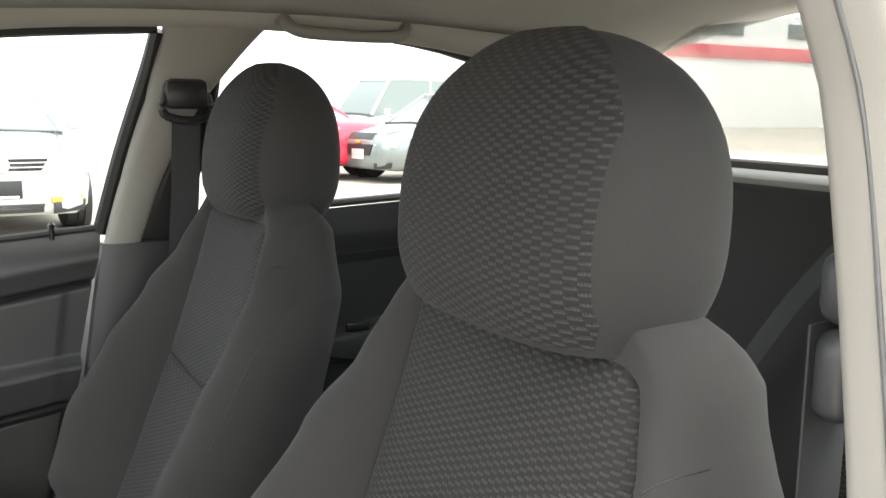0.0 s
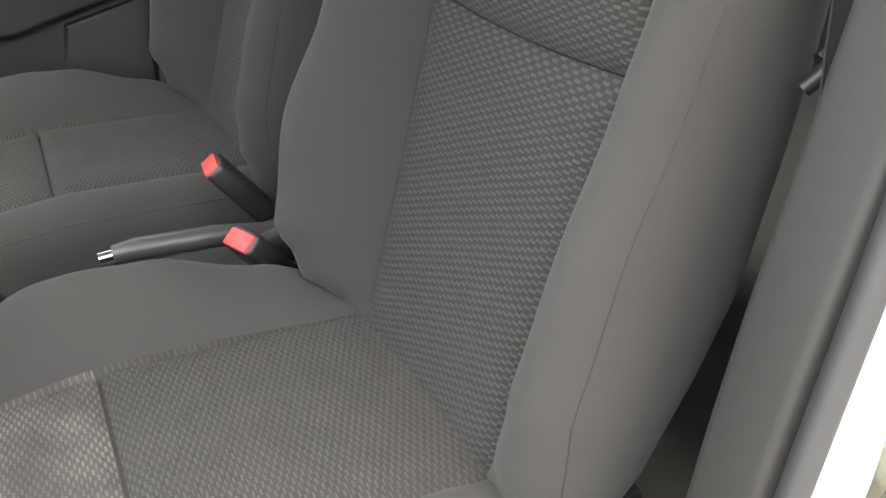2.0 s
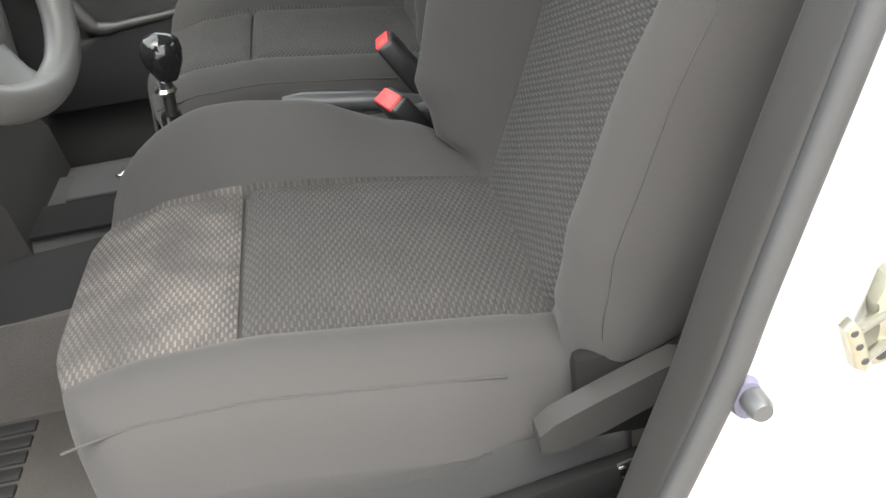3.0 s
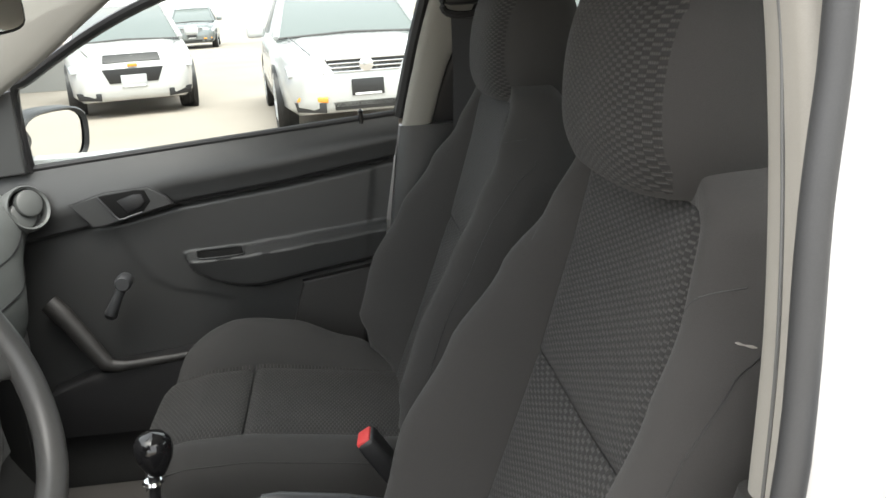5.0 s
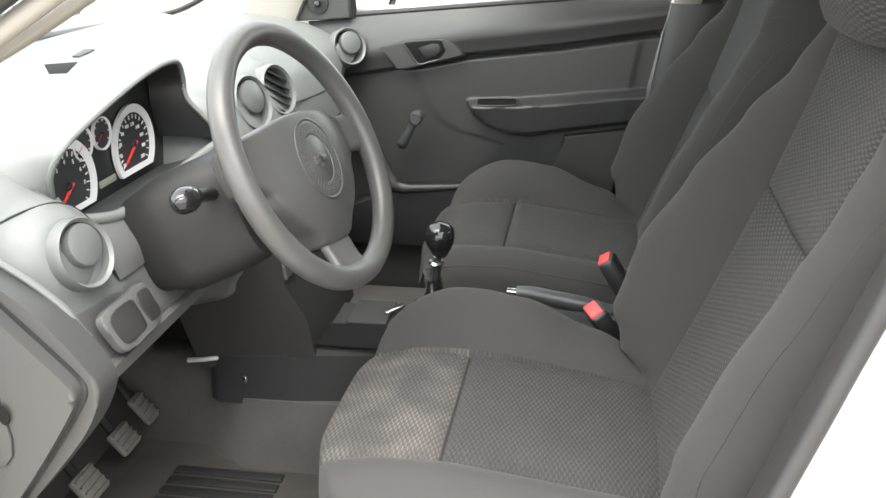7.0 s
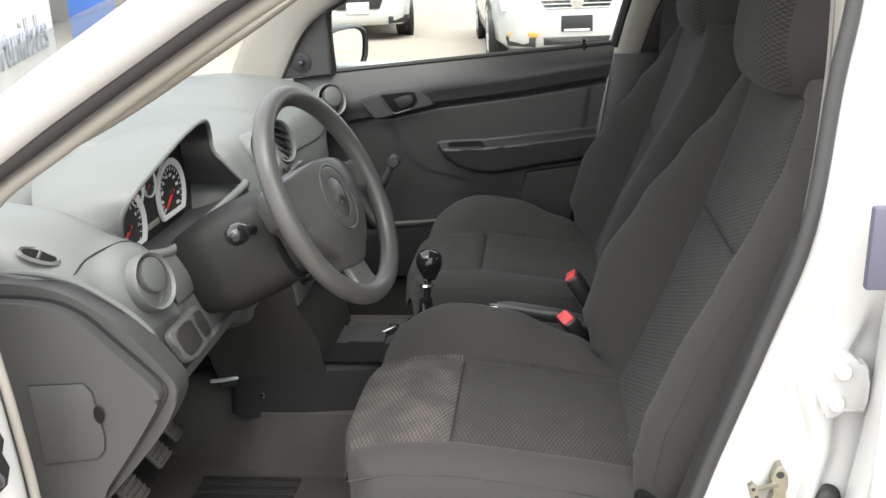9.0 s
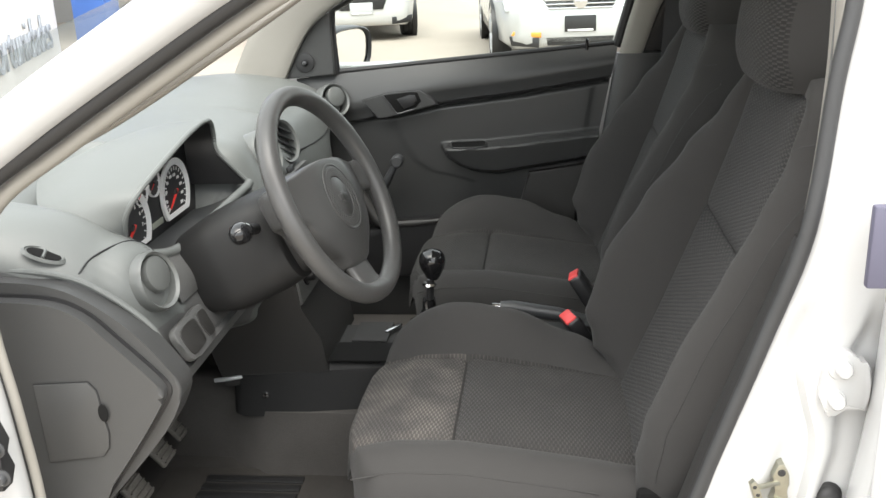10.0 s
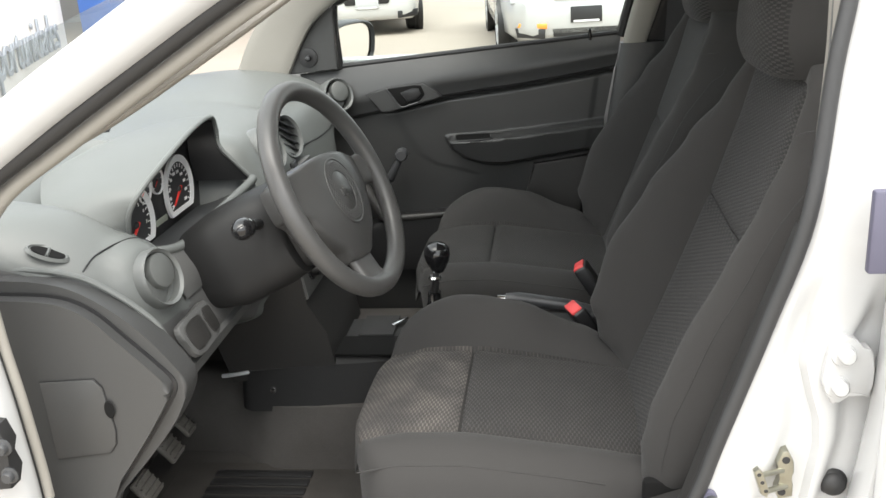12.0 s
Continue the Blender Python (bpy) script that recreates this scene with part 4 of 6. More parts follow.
def build_front_seat(yc, outer, label, lever):
    """outer: -1 when the door is on the minus side."""
    t = thing("front_seat", label, "car seat", (0.15, yc, 0.30), group="front seats")
    nz = 44
    def surf(s_, z):
        return back_front(s_, z, lever)
    zs = [0.50 + (1.118 - 0.50) * (1 - (1 - k / nz) ** 1.25) for k in range(nz + 1)]
    loops = []
    for z in zs:
        W, T = lin(BACK_W, z), lin(BACK_T, z)
        wl, wr = min(insert_half(-1, z, lever), W * 0.985), min(insert_half(1, z, lever), W * 0.985)
        half = [-W + (W - wl) * (1 - math.cos(math.pi * k / 26)) / 2 for k in range(27)]
        mid = [-wl + 0.004 + (wl + wr - 0.008) * k / 20 for k in range(21)]
        other = [wr + (W - wr) * (1 - math.cos(math.pi * k / 26)) / 2 for k in range(27)]
        inside = 0.54 < z < 1.086
        loop = []
        for s_ in half + mid + other:
            d = -wl - s_ if s_ < 0 else s_ - wr
            sink = 0.006 * math.exp(-(max(d, 0.0) / 0.006) ** 2) if d > -0.001 else 0.012
            loop.append(Vector((surf(s_, z) + sink * inside, yc + s_, z)))
        xc = lin(BACK_X, z)
        xe = surf(W, z)
        turn = [(W * (0.70 + 0.30 * math.cos(math.pi * k / 16)), xe + (xc + T - xe) * math.sin(math.pi * k / 16)) for k in range(1, 9)]
        xe = surf(-W, z)
        turn_b = [(-W * (0.70 + 0.30 * math.cos(math.pi * k / 16)), xe + (xc + T - xe) * math.sin(math.pi * k / 16)) for k in range(8, 0, -1)]
        for s_, x in turn + [(W * f, xc + T) for f in (0.4, 0.0, -0.4)] + turn_b:
            loop.append(Vector((x, yc + s_, z)))
        loops.append(loop)
    back = part("backrest", loft(loops), CLOTH, t)
    # woven inserts, upper and lower
    seam = 0.862 if lever else 0.848
    for nm, z0, z1 in (("upper_insert", seam + 0.0005, 1.088), ("lower_insert", 0.535, seam - 0.0005)):
        def ins(u, v, z0=z0, z1=z1):
            z = z0 + (z1 - z0) * v
            wl, wr = insert_half(-1, z, lever), insert_half(1, z, lever)
            s_ = -wl + (wl + wr) * u
            z -= 0.009 * math.sin(math.pi * u) * (1 - v if z0 > seam else v)
            d = min((wl + wr) * min(u, 1 - u), (z1 - z0) * (min(v, 1 - v) if z0 > seam else 1 - v))
            rise = 0.012 * (1 - math.exp(-max(0, d) / 0.014)) - 0.0062
            return (surf(s_, z) - rise, yc + s_, z), (s_, z)
        part(nm, sheet(nm, ins, 48, 48), WEAVE, t, "dark woven cloth insert")
    # headrest
    H0, H1 = 1.088, 1.307
    def head_env(z):
        """Half width, half depth and centre of the headrest at height z."""
        v = min(1.0, max(0.0, (z - H0) / (H1 - H0)))
        w = 0.159 * max(0.0, 1 - max(0, (v - 0.40) / 0.60) ** 2.6) ** 0.5 * (1 - 0.16 * max(0, (0.35 - v) / 0.35) ** 2)
        d = 0.080 * max(0.0, 1 - max(0, (v - 0.30) / 0.70) ** 2.1) ** 0.5 * (1 - 0.22 * max(0, (0.25 - v) / 0.25) ** 2)
        c = 0.609 - (0.020 if lever else 0.0) + 0.014 * (v - 0.4)
        return max(w, 0.02), max(d, 0.012), c
    def head_front(s, z):
        w, d, c = head_env(z)
        return c - d * max(0.0, 1 - min(1, abs(s) / w) ** 3.2) ** (1 / 2.6)
    hl = []
    for k in range(33):
        z = H0 + (H1 - H0) * (1 - math.cos(math.pi * k / 32)) / 2
        w, d, c = head_env(z)
        if k == 0:
            w, d = w * 0.9, d * 0.8
        loop = []
        for i in range(56):
            a = 2 * math.pi * i / 56
            s = w * math.copysign(abs(math.sin(a)) ** 0.8, math.sin(a))
            loop.append(Vector((c - d * math.copysign(max(0.0, 1 - min(1, abs(s) / w) ** 3.2) ** (1 / 2.6), math.cos(a)), yc + s, z)))
        hl.append(loop)
    part("headrest", loft(hl), CLOTH, t)
    def hins(u, v):
        z = H0 + 0.006 + (H1 - H0 - 0.010) * v
        w = min(0.137, head_env(z)[0] * 0.93)
        s = -w + 2 * w * u
        d = 2 * w * min(u, 1 - u)
        rise = 0.0045 * (1 - math.exp(-max(0, d) / 0.01)) - 0.0012
        return (head_front(s, z) - rise, yc + s, z + 0.003 * max(0, (v - 0.9) * 10)), (s, z)
    part("headrest_insert", sheet("headrest_insert", hins, 40, 44), WEAVE, t, "dark woven cloth insert")
    for s in (-0.06, 0.06):
        part("headrest_post", tube([(0.60, yc + s, 1.03), (0.60, yc + s, 1.10)], 0.006, 8), CHROME, t)
    # cushion
    def cushion_top(s, x):
        i = s                     # plus towards the passenger side, where the bolster stands higher
        z = lin([(-0.11, 0.535), (-0.08, 0.562), (0.0, 0.579), (0.10, 0.580), (0.25, 0.560), (0.38, 0.540)], x)
        if i > 0.142:
            k = (i - 0.142) / 0.095
            z += lerp([(-0.11, 0.0), (-0.05, 0.05), (0.06, 0.082), (0.16, 0.078), (0.27, 0.048), (0.38, 0.012)], x) * math.sin(math.pi * min(1, k) * 0.66) ** 0.9
        elif i < -0.142:
            k = (-i - 0.142) / 0.095
            z += 0.012 * math.sin(math.pi * min(1, k * 1.3)) - 0.03 * k * k
        return z
    def half_w(x):
        return max(0.05, 0.238 * (1 - min(1.0, max(0.0, -x / 0.108)) ** 2.5)) - 0.015 * max(0, (x - 0.25) / 0.13)
    cl = []
    for k in range(41):
        x = -0.105 + 0.495 * (k / 40) ** 1.15
        W = half_w(x)
        front = max(0, 1 - (x + 0.105) / 0.03)
        loop = []
        for i in range(61):
            s = -W * math.cos(math.pi * i / 60)
            edge = 1 - min(1, (W - abs(s)) / 0.03)
            loop.append(Vector((x, yc + s, cushion_top(s, x) - 0.05 * edge ** 2.5 - 0.045 * front ** 2 - 0.008 * min(1.0, max(0.0, (min(0.148, half_w(x) * 0.93) - 0.003 - abs(s)) / 0.004)))))
        lowz = 0.44
        loop += [Vector((x + 0.02 * front, yc + W * 1.0, 0.48)), Vector((x + 0.03 * front, yc + W * 0.96, lowz)), Vector((x + 0.03 * front, yc - W * 0.96, lowz)), Vector((x + 0.02 * front, yc - W * 1.0, 0.48))]
        cl.append(loop)
    part("cushion", loft(cl), CLOTH, t)
    for nm, x0, x1, mat in (("front_insert", -0.098, 0.083, WEAVE_DUSTY if outer < 0 else WEAVE_FLAT), ("rear_insert", 0.087, 0.375, WEAVE_FLAT)):
        def ins(u, v, x0=x0, x1=x1):
            x = x0 + (x1 - x0) * v
            w = min(0.148, half_w(x) * 0.93)
            s = -w + 2 * w * u
            seam_d = (x1 - x) if x0 < 0 else (x - x0)
            d = min(2 * w * min(u, 1 - u), seam_d)
            rise = 0.010 * (1 - math.exp(-max(0, d) / 0.013)) - 0.004
            front = max(0, 1 - (x + 0.105) / 0.03)
            edge = 1 - min(1, (half_w(x) - abs(s)) / 0.03)
            return (x - 0.004 * front, yc + s, cushion_top(s, x) + rise - 0.045 * front ** 2 - 0.05 * edge ** 2.5), (s, x)
        part(nm, sheet(nm, ins, 30, 40), mat, t, "woven cloth insert, dusty and worn" if mat is WEAVE_DUSTY else "dark woven cloth insert")
    # piping on the door side of the cushion
    part("piping", tube([(x, yc - 0.212, cushion_top(-0.212, x) - 0.001) for x in np.linspace(-0.06, 0.30, 24)], 0.0013, 6), CLOTH, t)
    flatten(part("side_skirt", prism([(-0.07, 0.34), (0.34, 0.34), (0.40, 0.40), (0.40, 0.50), (0.30, 0.475), (-0.05, 0.455), (-0.085, 0.42)],
                             lambda u, v, w: Vector((u, yc + outer * (0.205 + w), v)), 0.03, 0.01, 3), PLASTIC, t))
    for s in (-0.18, 0.18):
        part("seat_rail", rbox((0.48, 0.035, 0.05), (0.15, yc + s, 0.305), 0.006), BLACK, t)
        part("rail_riser", rbox((0.36, 0.02, 0.14), (0.16, yc + s, 0.39), 0.006), BLACK, t)
    if lever:
        y = yc + outer * 0.252
        part("recline_lever", loft([[Vector((x, y + 0.012 * c, z + h * d)) for c, d in ((-1, -1), (1, -1), (1.2, 0), (1, 1), (-1, 1))]
                                    for x, z, h in ((0.312, 0.503, 0.008), (0.325, 0.506, 0.015), (0.365, 0.520, 0.017), (0.41, 0.538, 0.016), (0.427, 0.545, 0.014), (0.435, 0.548, 0.008))]), DARK, t, "dark plastic reclining lever")
        # near-black covers carry the shade of the gap beside the cushion
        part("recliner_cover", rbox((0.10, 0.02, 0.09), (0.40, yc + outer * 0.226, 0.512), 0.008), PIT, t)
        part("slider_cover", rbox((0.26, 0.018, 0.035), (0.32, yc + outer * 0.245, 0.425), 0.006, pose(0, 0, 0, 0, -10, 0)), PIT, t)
        part("slider_clip", rbox((0.030, 0.010, 0.012), (0.392, yc + outer * 0.256, 0.452), 0.003, pose(0, 0, 0, 0, -14, 0)), CHROME, t, "small bright metal clip")
        part("slider_bolt", lathe([(0.0, 0.006), (0.006, 0.005), (0.008, 0.0)], Matrix.Translation((0.405, yc + outer * 0.255, 0.428)) @ pose(0, 0, 0, 90), 10), CHROME, t)
        # scuff marks on the shoulder
        for p, q, r in (((-0.222, 1.006), (-0.2275, 1.0025), 0.0012), ((-0.229, 1.003), (-0.2305, 0.9985), 0.0007)):
            pts = [(p[0] + (q[0] - p[0]) * k / 6, p[1] + (q[1] - p[1]) * k / 6) for k in range(7)]
            part("scuff", tube([(surf(s_, z) + 0.0004, yc + s_, z) for s_, z in pts], [r * 0.4, r, r * 0.7, r * 0.5, r * 0.9, r * 1.1, r * 0.3], 6), SCUFF, t, "pale scuff mark")
    for sgn in (-1, 1):
        crease = smooth_path([(0.1765, 0.985, 0), (0.180, 1.002, 0), (0.187, 1.019, 0), (0.197, 1.033, 0), (0.2065, 1.040, 0)] if lever or sgn > 0 else [(0.155, 1.000, 0), (0.168, 1.016, 0), (0.186, 1.030, 0), (0.2065, 1.040, 0)], 4)
        part("shoulder_seam", tube([(surf(sgn * q.x, q.y) + 0.0003, yc + sgn * q.x, q.y) for q in crease], 0.0006, 6), BLACK, t)
        stitch = smooth_path([(0.2335, 0.57, 0), (0.235, 0.66, 0), (0.2375, 0.77, 0), (0.240, 0.85, 0), (0.2405, 0.91, 0), (0.2395, 0.952, 0), (0.235, 0.988, 0), (0.223, 1.011, 0)], 6)
        part("bolster_seam", tube([(surf(sgn * q.x, q.y) + 0.0003, yc + sgn * q.x, q.y) for q in stitch], 0.0006, 6), BLACK, t)
    return t


def buckle(at, lean, turn):
    t = thing("seat_belt_buckle", "black seat belt buckle with a red release button", "belt buckle", at, group="belt buckles")
    m = Matrix.Translation(at) @ pose(0, 0, 0, 0, lean, turn)
    b = rbox((0.030, 0.05, 0.105), (0, 0, -0.045), 0.007, seg=3)
    bmesh.ops.transform(b, matrix=m, verts=b.verts)
    part("body", b, BLACK, t)
    b = rbox((0.023, 0.043, 0.010), (-0.002, 0, 0.0055), 0.003)
    bmesh.ops.transform(b, matrix=m, verts=b.verts)
    part("release_button", b, RED, t, "bright red release button")
    part("stalk", tube([m @ Vector((0, 0, -0.07)), m @ Vector((0.005, 0, -0.12)), m @ Vector((0.02, 0, -0.17))], [0.016, 0.013, 0.013], 10, flat=0.5), BLACK, t)


def build_belts():
    # driver belt
    t = thing("seat_belt", "black seat belt hanging from the driver pillar", "seat belt", (0.6, -0.62, 0.5), group="seat belts")
    def ribbon(pts, w, parent, dirv=(1, 0, 0)):
        path = smooth_path(pts, 6)
        b = bmesh.new()
        d = Vector(dirv).normalized() * w
        loops = [[p - d, p + d, p + d + Vector((0, 0.0015, 0)), p - d + Vector((0, 0.0015, 0))] for p in path]
        return part("webbing", loft(loops), WEBBING, parent)
    ribbon([(0.592, -0.643, 1.14), (0.592, -0.642, 1.0), (0.585, -0.64, 0.85), (0.575, -0.65, 0.6), (0.57, -0.66, 0.36)], 0.023, t, (1, 0.2, 0))
    part("anchor", rbox((0.036, 0.026, 0.040), (0.598, -0.650, 1.158), 0.011, seg=3), SMOOTH, t)
    part("anchor_cover", rbox((0.042, 0.028, 0.050), (0.596, -0.652, 1.112), 0.013, seg=4), SMOOTH, t)
    part("tongue", tube(smooth_path([(0.575, -0.63, 0.875), (0.605, -0.635, 0.885), (0.64, -0.64, 0.88)], 4), 0.007, 8), CHROME, t)
    part("tongue_grip", tube(smooth_path([(0.560, -0.632, 0.862), (0.572, -0.638, 0.872), (0.60, -0.642, 0.886), (0.625, -0.643, 0.89)], 4), [0.006] * 4 + [0.0075] * 5 + [0.006] * 4, 10), BLACK, t)
    t = thing("seat_belt", "black seat belt hanging from the passenger pillar", "seat belt", (0.55, 0.66, 0.5), group="seat belts")
    ribbon([(0.545, 0.622, 1.225), (0.545, 0.645, 1.1), (0.54, 0.665, 0.95), (0.53, 0.675, 0.6), (0.53, 0.68, 0.40)], 0.024, t)
    part("anchor", rbox((0.075, 0.045, 0.05), (0.545, 0.628, 1.262), 0.014), BLACK, t)
    part("anchor_ring", tube(smooth_path([(0.508, 0.62, 1.228), (0.545, 0.612, 1.218), (0.582, 0.62, 1.228), (0.578, 0.62, 1.262), (0.545, 0.616, 1.272), (0.512, 0.62, 1.262)], 4, True), 0.007, 8, closed=True), BLACK, t)
    buckle((0.272, -0.112, 0.605), -32, 20)
    buckle((0.29, 0.098, 0.612), -32, -5)
    t = thing("rear_belt", "black rear seat belt lying across the bench", "seat belt", (1.2, -0.1, 0.5))
    ribbon([(1.30, -0.17, 1.14), (1.20, -0.11, 1.0), (1.12, -0.06, 0.85), (1.08, -0.02, 0.76)], 0.022, t, (0.3, 1, 0))
    part("tongue", rbox((0.02, 0.07, 0.02), (1.075, -0.02, 0.75), 0.005), CHROME, t)
    part("buckle", rbox((0.03, 0.04, 0.06), (1.06, -0.02, 0.71), 0.006), BLACK, t)


# ---------- dashboard ----------
def dash_section(y):
    """Section of the dashboard at y, from the windscreen over the top and down the face."""
    a = abs(y)
    end = max(0.0, (a - 0.54) / 0.15) ** 2          # the ends bend forward
    hole = max(0.0, min(1.0, (0.195 - abs(y + 0.345)) / 0.03))
    hole = hole * hole * (3 - 2 * hole)             # the gauges sit in a hollow
    mid = max(0.0, min(1.0, (0.215 - abs(y - 0.045)) / 0.07))
    mid = mid * mid * (3 - 2 * mid)                 # centre stack
    sx = -0.06 * end
    pts = [(-0.88, 0.945), (-0.74, 0.962), (-0.62, 0.968), (-0.53 + 0.01 * mid, 0.962 + 0.006 * mid), (-0.45 + sx + 0.035 * mid, 0.947 + 0.014 * mid), (-0.395 + sx + 0.045 * mid, 0.918 + 0.024 * mid),
           (-0.352 + sx + 0.034 * mid, 0.878 + 0.014 * mid), (-0.325 + sx + 0.03 * mid, 0.83), (-0.31 + sx * 0.7 + 0.025 * mid, 0.765),
           (-0.295 + sx * 0.3 + 0.02 * mid, 0.72), (-0.345 + 0.055 * mid, 0.69), (-0.42 + 0.10 * mid, 0.63), (-0.52 + 0.14 * mid, 0.58), (-0.80, 0.52), (-0.88, 0.60)]
    low = [(-0.88, 0.945), (-0.74, 0.962), (-0.64, 0.95), (-0.56, 0.90), (-0.48, 0.835), (-0.43, 0.815), (-0.375, 0.815), (-0.325, 0.805), (-0.305, 0.765),
           (-0.295, 0.72), (-0.345, 0.69), (-0.42, 0.63), (-0.52, 0.58), (-0.80, 0.52), (-0.88, 0.60)]
    pts = [(p[0] * (1 - hole) + q[0] * hole, p[1] * (1 - hole) + q[1] * hole) for p, q in zip(pts, low)]
    if y > 0.16:
        k = min(1, (y - 0.16) / 0.14)
        e = max(0.0, (y - 0.50) / 0.19) ** 1.6
        f = [(-0.88, 0.945), (-0.74, 0.968), (-0.62, 0.978), (-0.52, 0.972), (-0.43, 0.952), (-0.368, 0.92), (-0.338, 0.865), (-0.318 - 0.05 * e, 0.80), (-0.312 - 0.10 * e, 0.745),
             (-0.325 - 0.15 * e, 0.69), (-0.38 - 0.16 * e, 0.62), (-0.44 - 0.16 * e, 0.56), (-0.52 - 0.1 * e, 0.52), (-0.80, 0.49), (-0.88, 0.60)]
        pts = [(p[0] * (1 - k) + q[0] * k + sx * 0.1 * k, p[1] * (1 - k) + q[1] * k) for p, q in zip(pts, f)]
    return pts


def build_dashboard():
    d = thing("dashboard", "dark grey moulded plastic dashboard with matt grain", "dashboard", (-0.5, 0, 0.5))
    ys = [-0.672, -0.669, -0.664] + [-0.658 + 0.011 * k for k in range(22)] + [-0.41, -0.38, -0.35, -0.32, -0.29, -0.26, -0.23, -0.20, -0.17, -0.15, -0.12, -0.10, -0.07, -0.04, -0.01, 0.02, 0.05, 0.08, 0.11, 0.14, 0.17, 0.20, 0.23, 0.26, 0.30, 0.34, 0.38, 0.42, 0.46, 0.50, 0.53, 0.56, 0.58, 0.60, 0.62, 0.64, 0.655, 0.67, 0.68, 0.69, 0.695]
    pod = Vector((-0.324, -0.572, 0.853))
    pod_axis = (pose(0, 0, 0, 0, 72, -10).to_3x3() @ Vector((0, 0, 1))).normalized()
    loops = []
    for i, y in enumerate(ys):
        sec = smooth_path([Vector((x, y, z)) for x, z in dash_section(y)], 8, True)
        k = 0.985 if i in (0, len(ys) - 1) else 1.0
        c = sum(sec, Vector()) / len(sec)
        loop = []
        for p in sec:
            p = c + (p - c) * k
            # the top rolls down to the bead at the door side
            f = min(1.0, max(0.0, (-0.59 - p.y) / 0.083))
            if p.z > 0.86:
                p.z = 0.86 + (p.z - 0.86) * (0.045 + 0.055 * math.sqrt(1 - f * f)) / 0.10
            # the skin swells up to the rim of the side vent
            h = (p - pod).dot(pod_axis)
            r = (p - pod - pod_axis * h).length
            want = -0.006 - 0.075 * (max(0.0, r - 0.040) / 0.06) ** 1.6
            if -0.25 < h < want and r < 0.105:
                f = min(1.0, (0.105 - r) / 0.035)
                p = p + pod_axis * (want - h) * f * f * (3 - 2 * f)
            if p.z < 0.875:
                p.y = max(p.y, -0.648)       # the moulded end panel closes the side below
            loop.append(p)
        loops.append(loop)
    body = part("body", loft(loops), DASH, d)
    body.data.materials.append(MID)
    for f in body.data.polygons:
        if f.center.y < -0.13 and (f.center.y > -0.507 and f.center.z < 0.85 or f.center.z < 0.785):
            f.material_index = 1
    tree = BVHTree.FromPolygons([v.co for v in body.data.vertices], [tuple(p.vertices) for p in body.data.polygons])
    def drape(p, way):
        """The point of the dashboard skin met from p in the direction way."""
        hit = tree.ray_cast(Vector(p), Vector(way))[0]
        return hit if hit is not None else Vector(p)
    e1 = Vector((0, 1, 0)) - pod_axis * pod_axis.y
    e1.normalize()
    e2 = pod_axis.cross(e1)
    gap = [drape(pod + pod_axis * 0.12 + e1 * u + e2 * v, -pod_axis) for u, v in ((-0.095, 0.040), (-0.078, 0.058), (-0.050, 0.067), (-0.015, 0.068), (0.022, 0.062), (0.050, 0.045), (0.064, 0.018), (0.066, -0.012), (0.060, -0.040))]
    part("panel_gap", tube(smooth_path(gap, 5), 0.0014, 6), BLACK, d)
    for nm, r_, row in (("dash_crease", 0.0020, ((0.14, 0.872), (0.22, 0.862), (0.32, 0.850), (0.44, 0.842), (0.54, 0.842), (0.60, 0.850), (0.645, 0.866))),
                        ("glovebox_crease", 0.0016, ((0.16, 0.800), (0.26, 0.788), (0.38, 0.780), (0.50, 0.780), (0.58, 0.788), (0.64, 0.806), (0.665, 0.83)))):
        part(nm, tube(smooth_path([drape((0.0, y, z), (-1, 0, 0)) for y, z in row], 5), r_, 6), BLACK, d)
    # hood over the gauges: the rim sweeps up from the door side and drops towards the middle of the car
    rim = smooth_path([(-0.384, -0.519, 0.900), (-0.374, -0.529, 0.935), (-0.356, -0.521, 0.966), (-0.346, -0.470, 0.988), (-0.344, -0.400, 1.004), (-0.347, -0.320, 1.015),
                       (-0.352, -0.245, 1.018), (-0.357, -0.198, 1.010), (-0.360, -0.180, 0.985), (-0.358, -0.180, 0.955), (-0.335, -0.175, 0.925), (-0.310, -0.168, 0.893)], 6)
    foot = smooth_path([(-0.400, -0.545, 0.885), (-0.440, -0.548, 0.920), (-0.505, -0.520, 0.940), (-0.555, -0.440, 0.952), (-0.585, -0.370, 0.957), (-0.59, -0.290, 0.957),
                        (-0.560, -0.215, 0.957), (-0.500, -0.155, 0.955), (-0.450, -0.140, 0.945), (-0.410, -0.138, 0.930), (-0.355, -0.140, 0.905), (-0.315, -0.145, 0.875)], 6)
    rows = len(rim) - 1
    def hood(u, v):
        p, q = rim[round(u * rows)], foot[round(u * rows)]
        k = v ** 1.0
        w = p + (q - p) * k
        return (w.x, w.y, w.z + 0.020 * math.sin(math.pi * k) ** 0.8 * math.sin(math.pi * min(1, max(0, u * 1.15 - 0.05)))), (u, v)
    part("gauge_hood", sheet("gauge_hood", hood, rows, 16), DASH, d, angle=80)
    part("hood_rim", tube(rim, 0.0042, 8), DASH, d)
    # inside of the hood, near black against its grey top
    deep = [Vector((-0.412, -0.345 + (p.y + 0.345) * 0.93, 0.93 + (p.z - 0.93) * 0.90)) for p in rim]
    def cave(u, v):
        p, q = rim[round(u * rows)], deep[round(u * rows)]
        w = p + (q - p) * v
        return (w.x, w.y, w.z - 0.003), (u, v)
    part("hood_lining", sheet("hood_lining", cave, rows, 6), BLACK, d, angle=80)
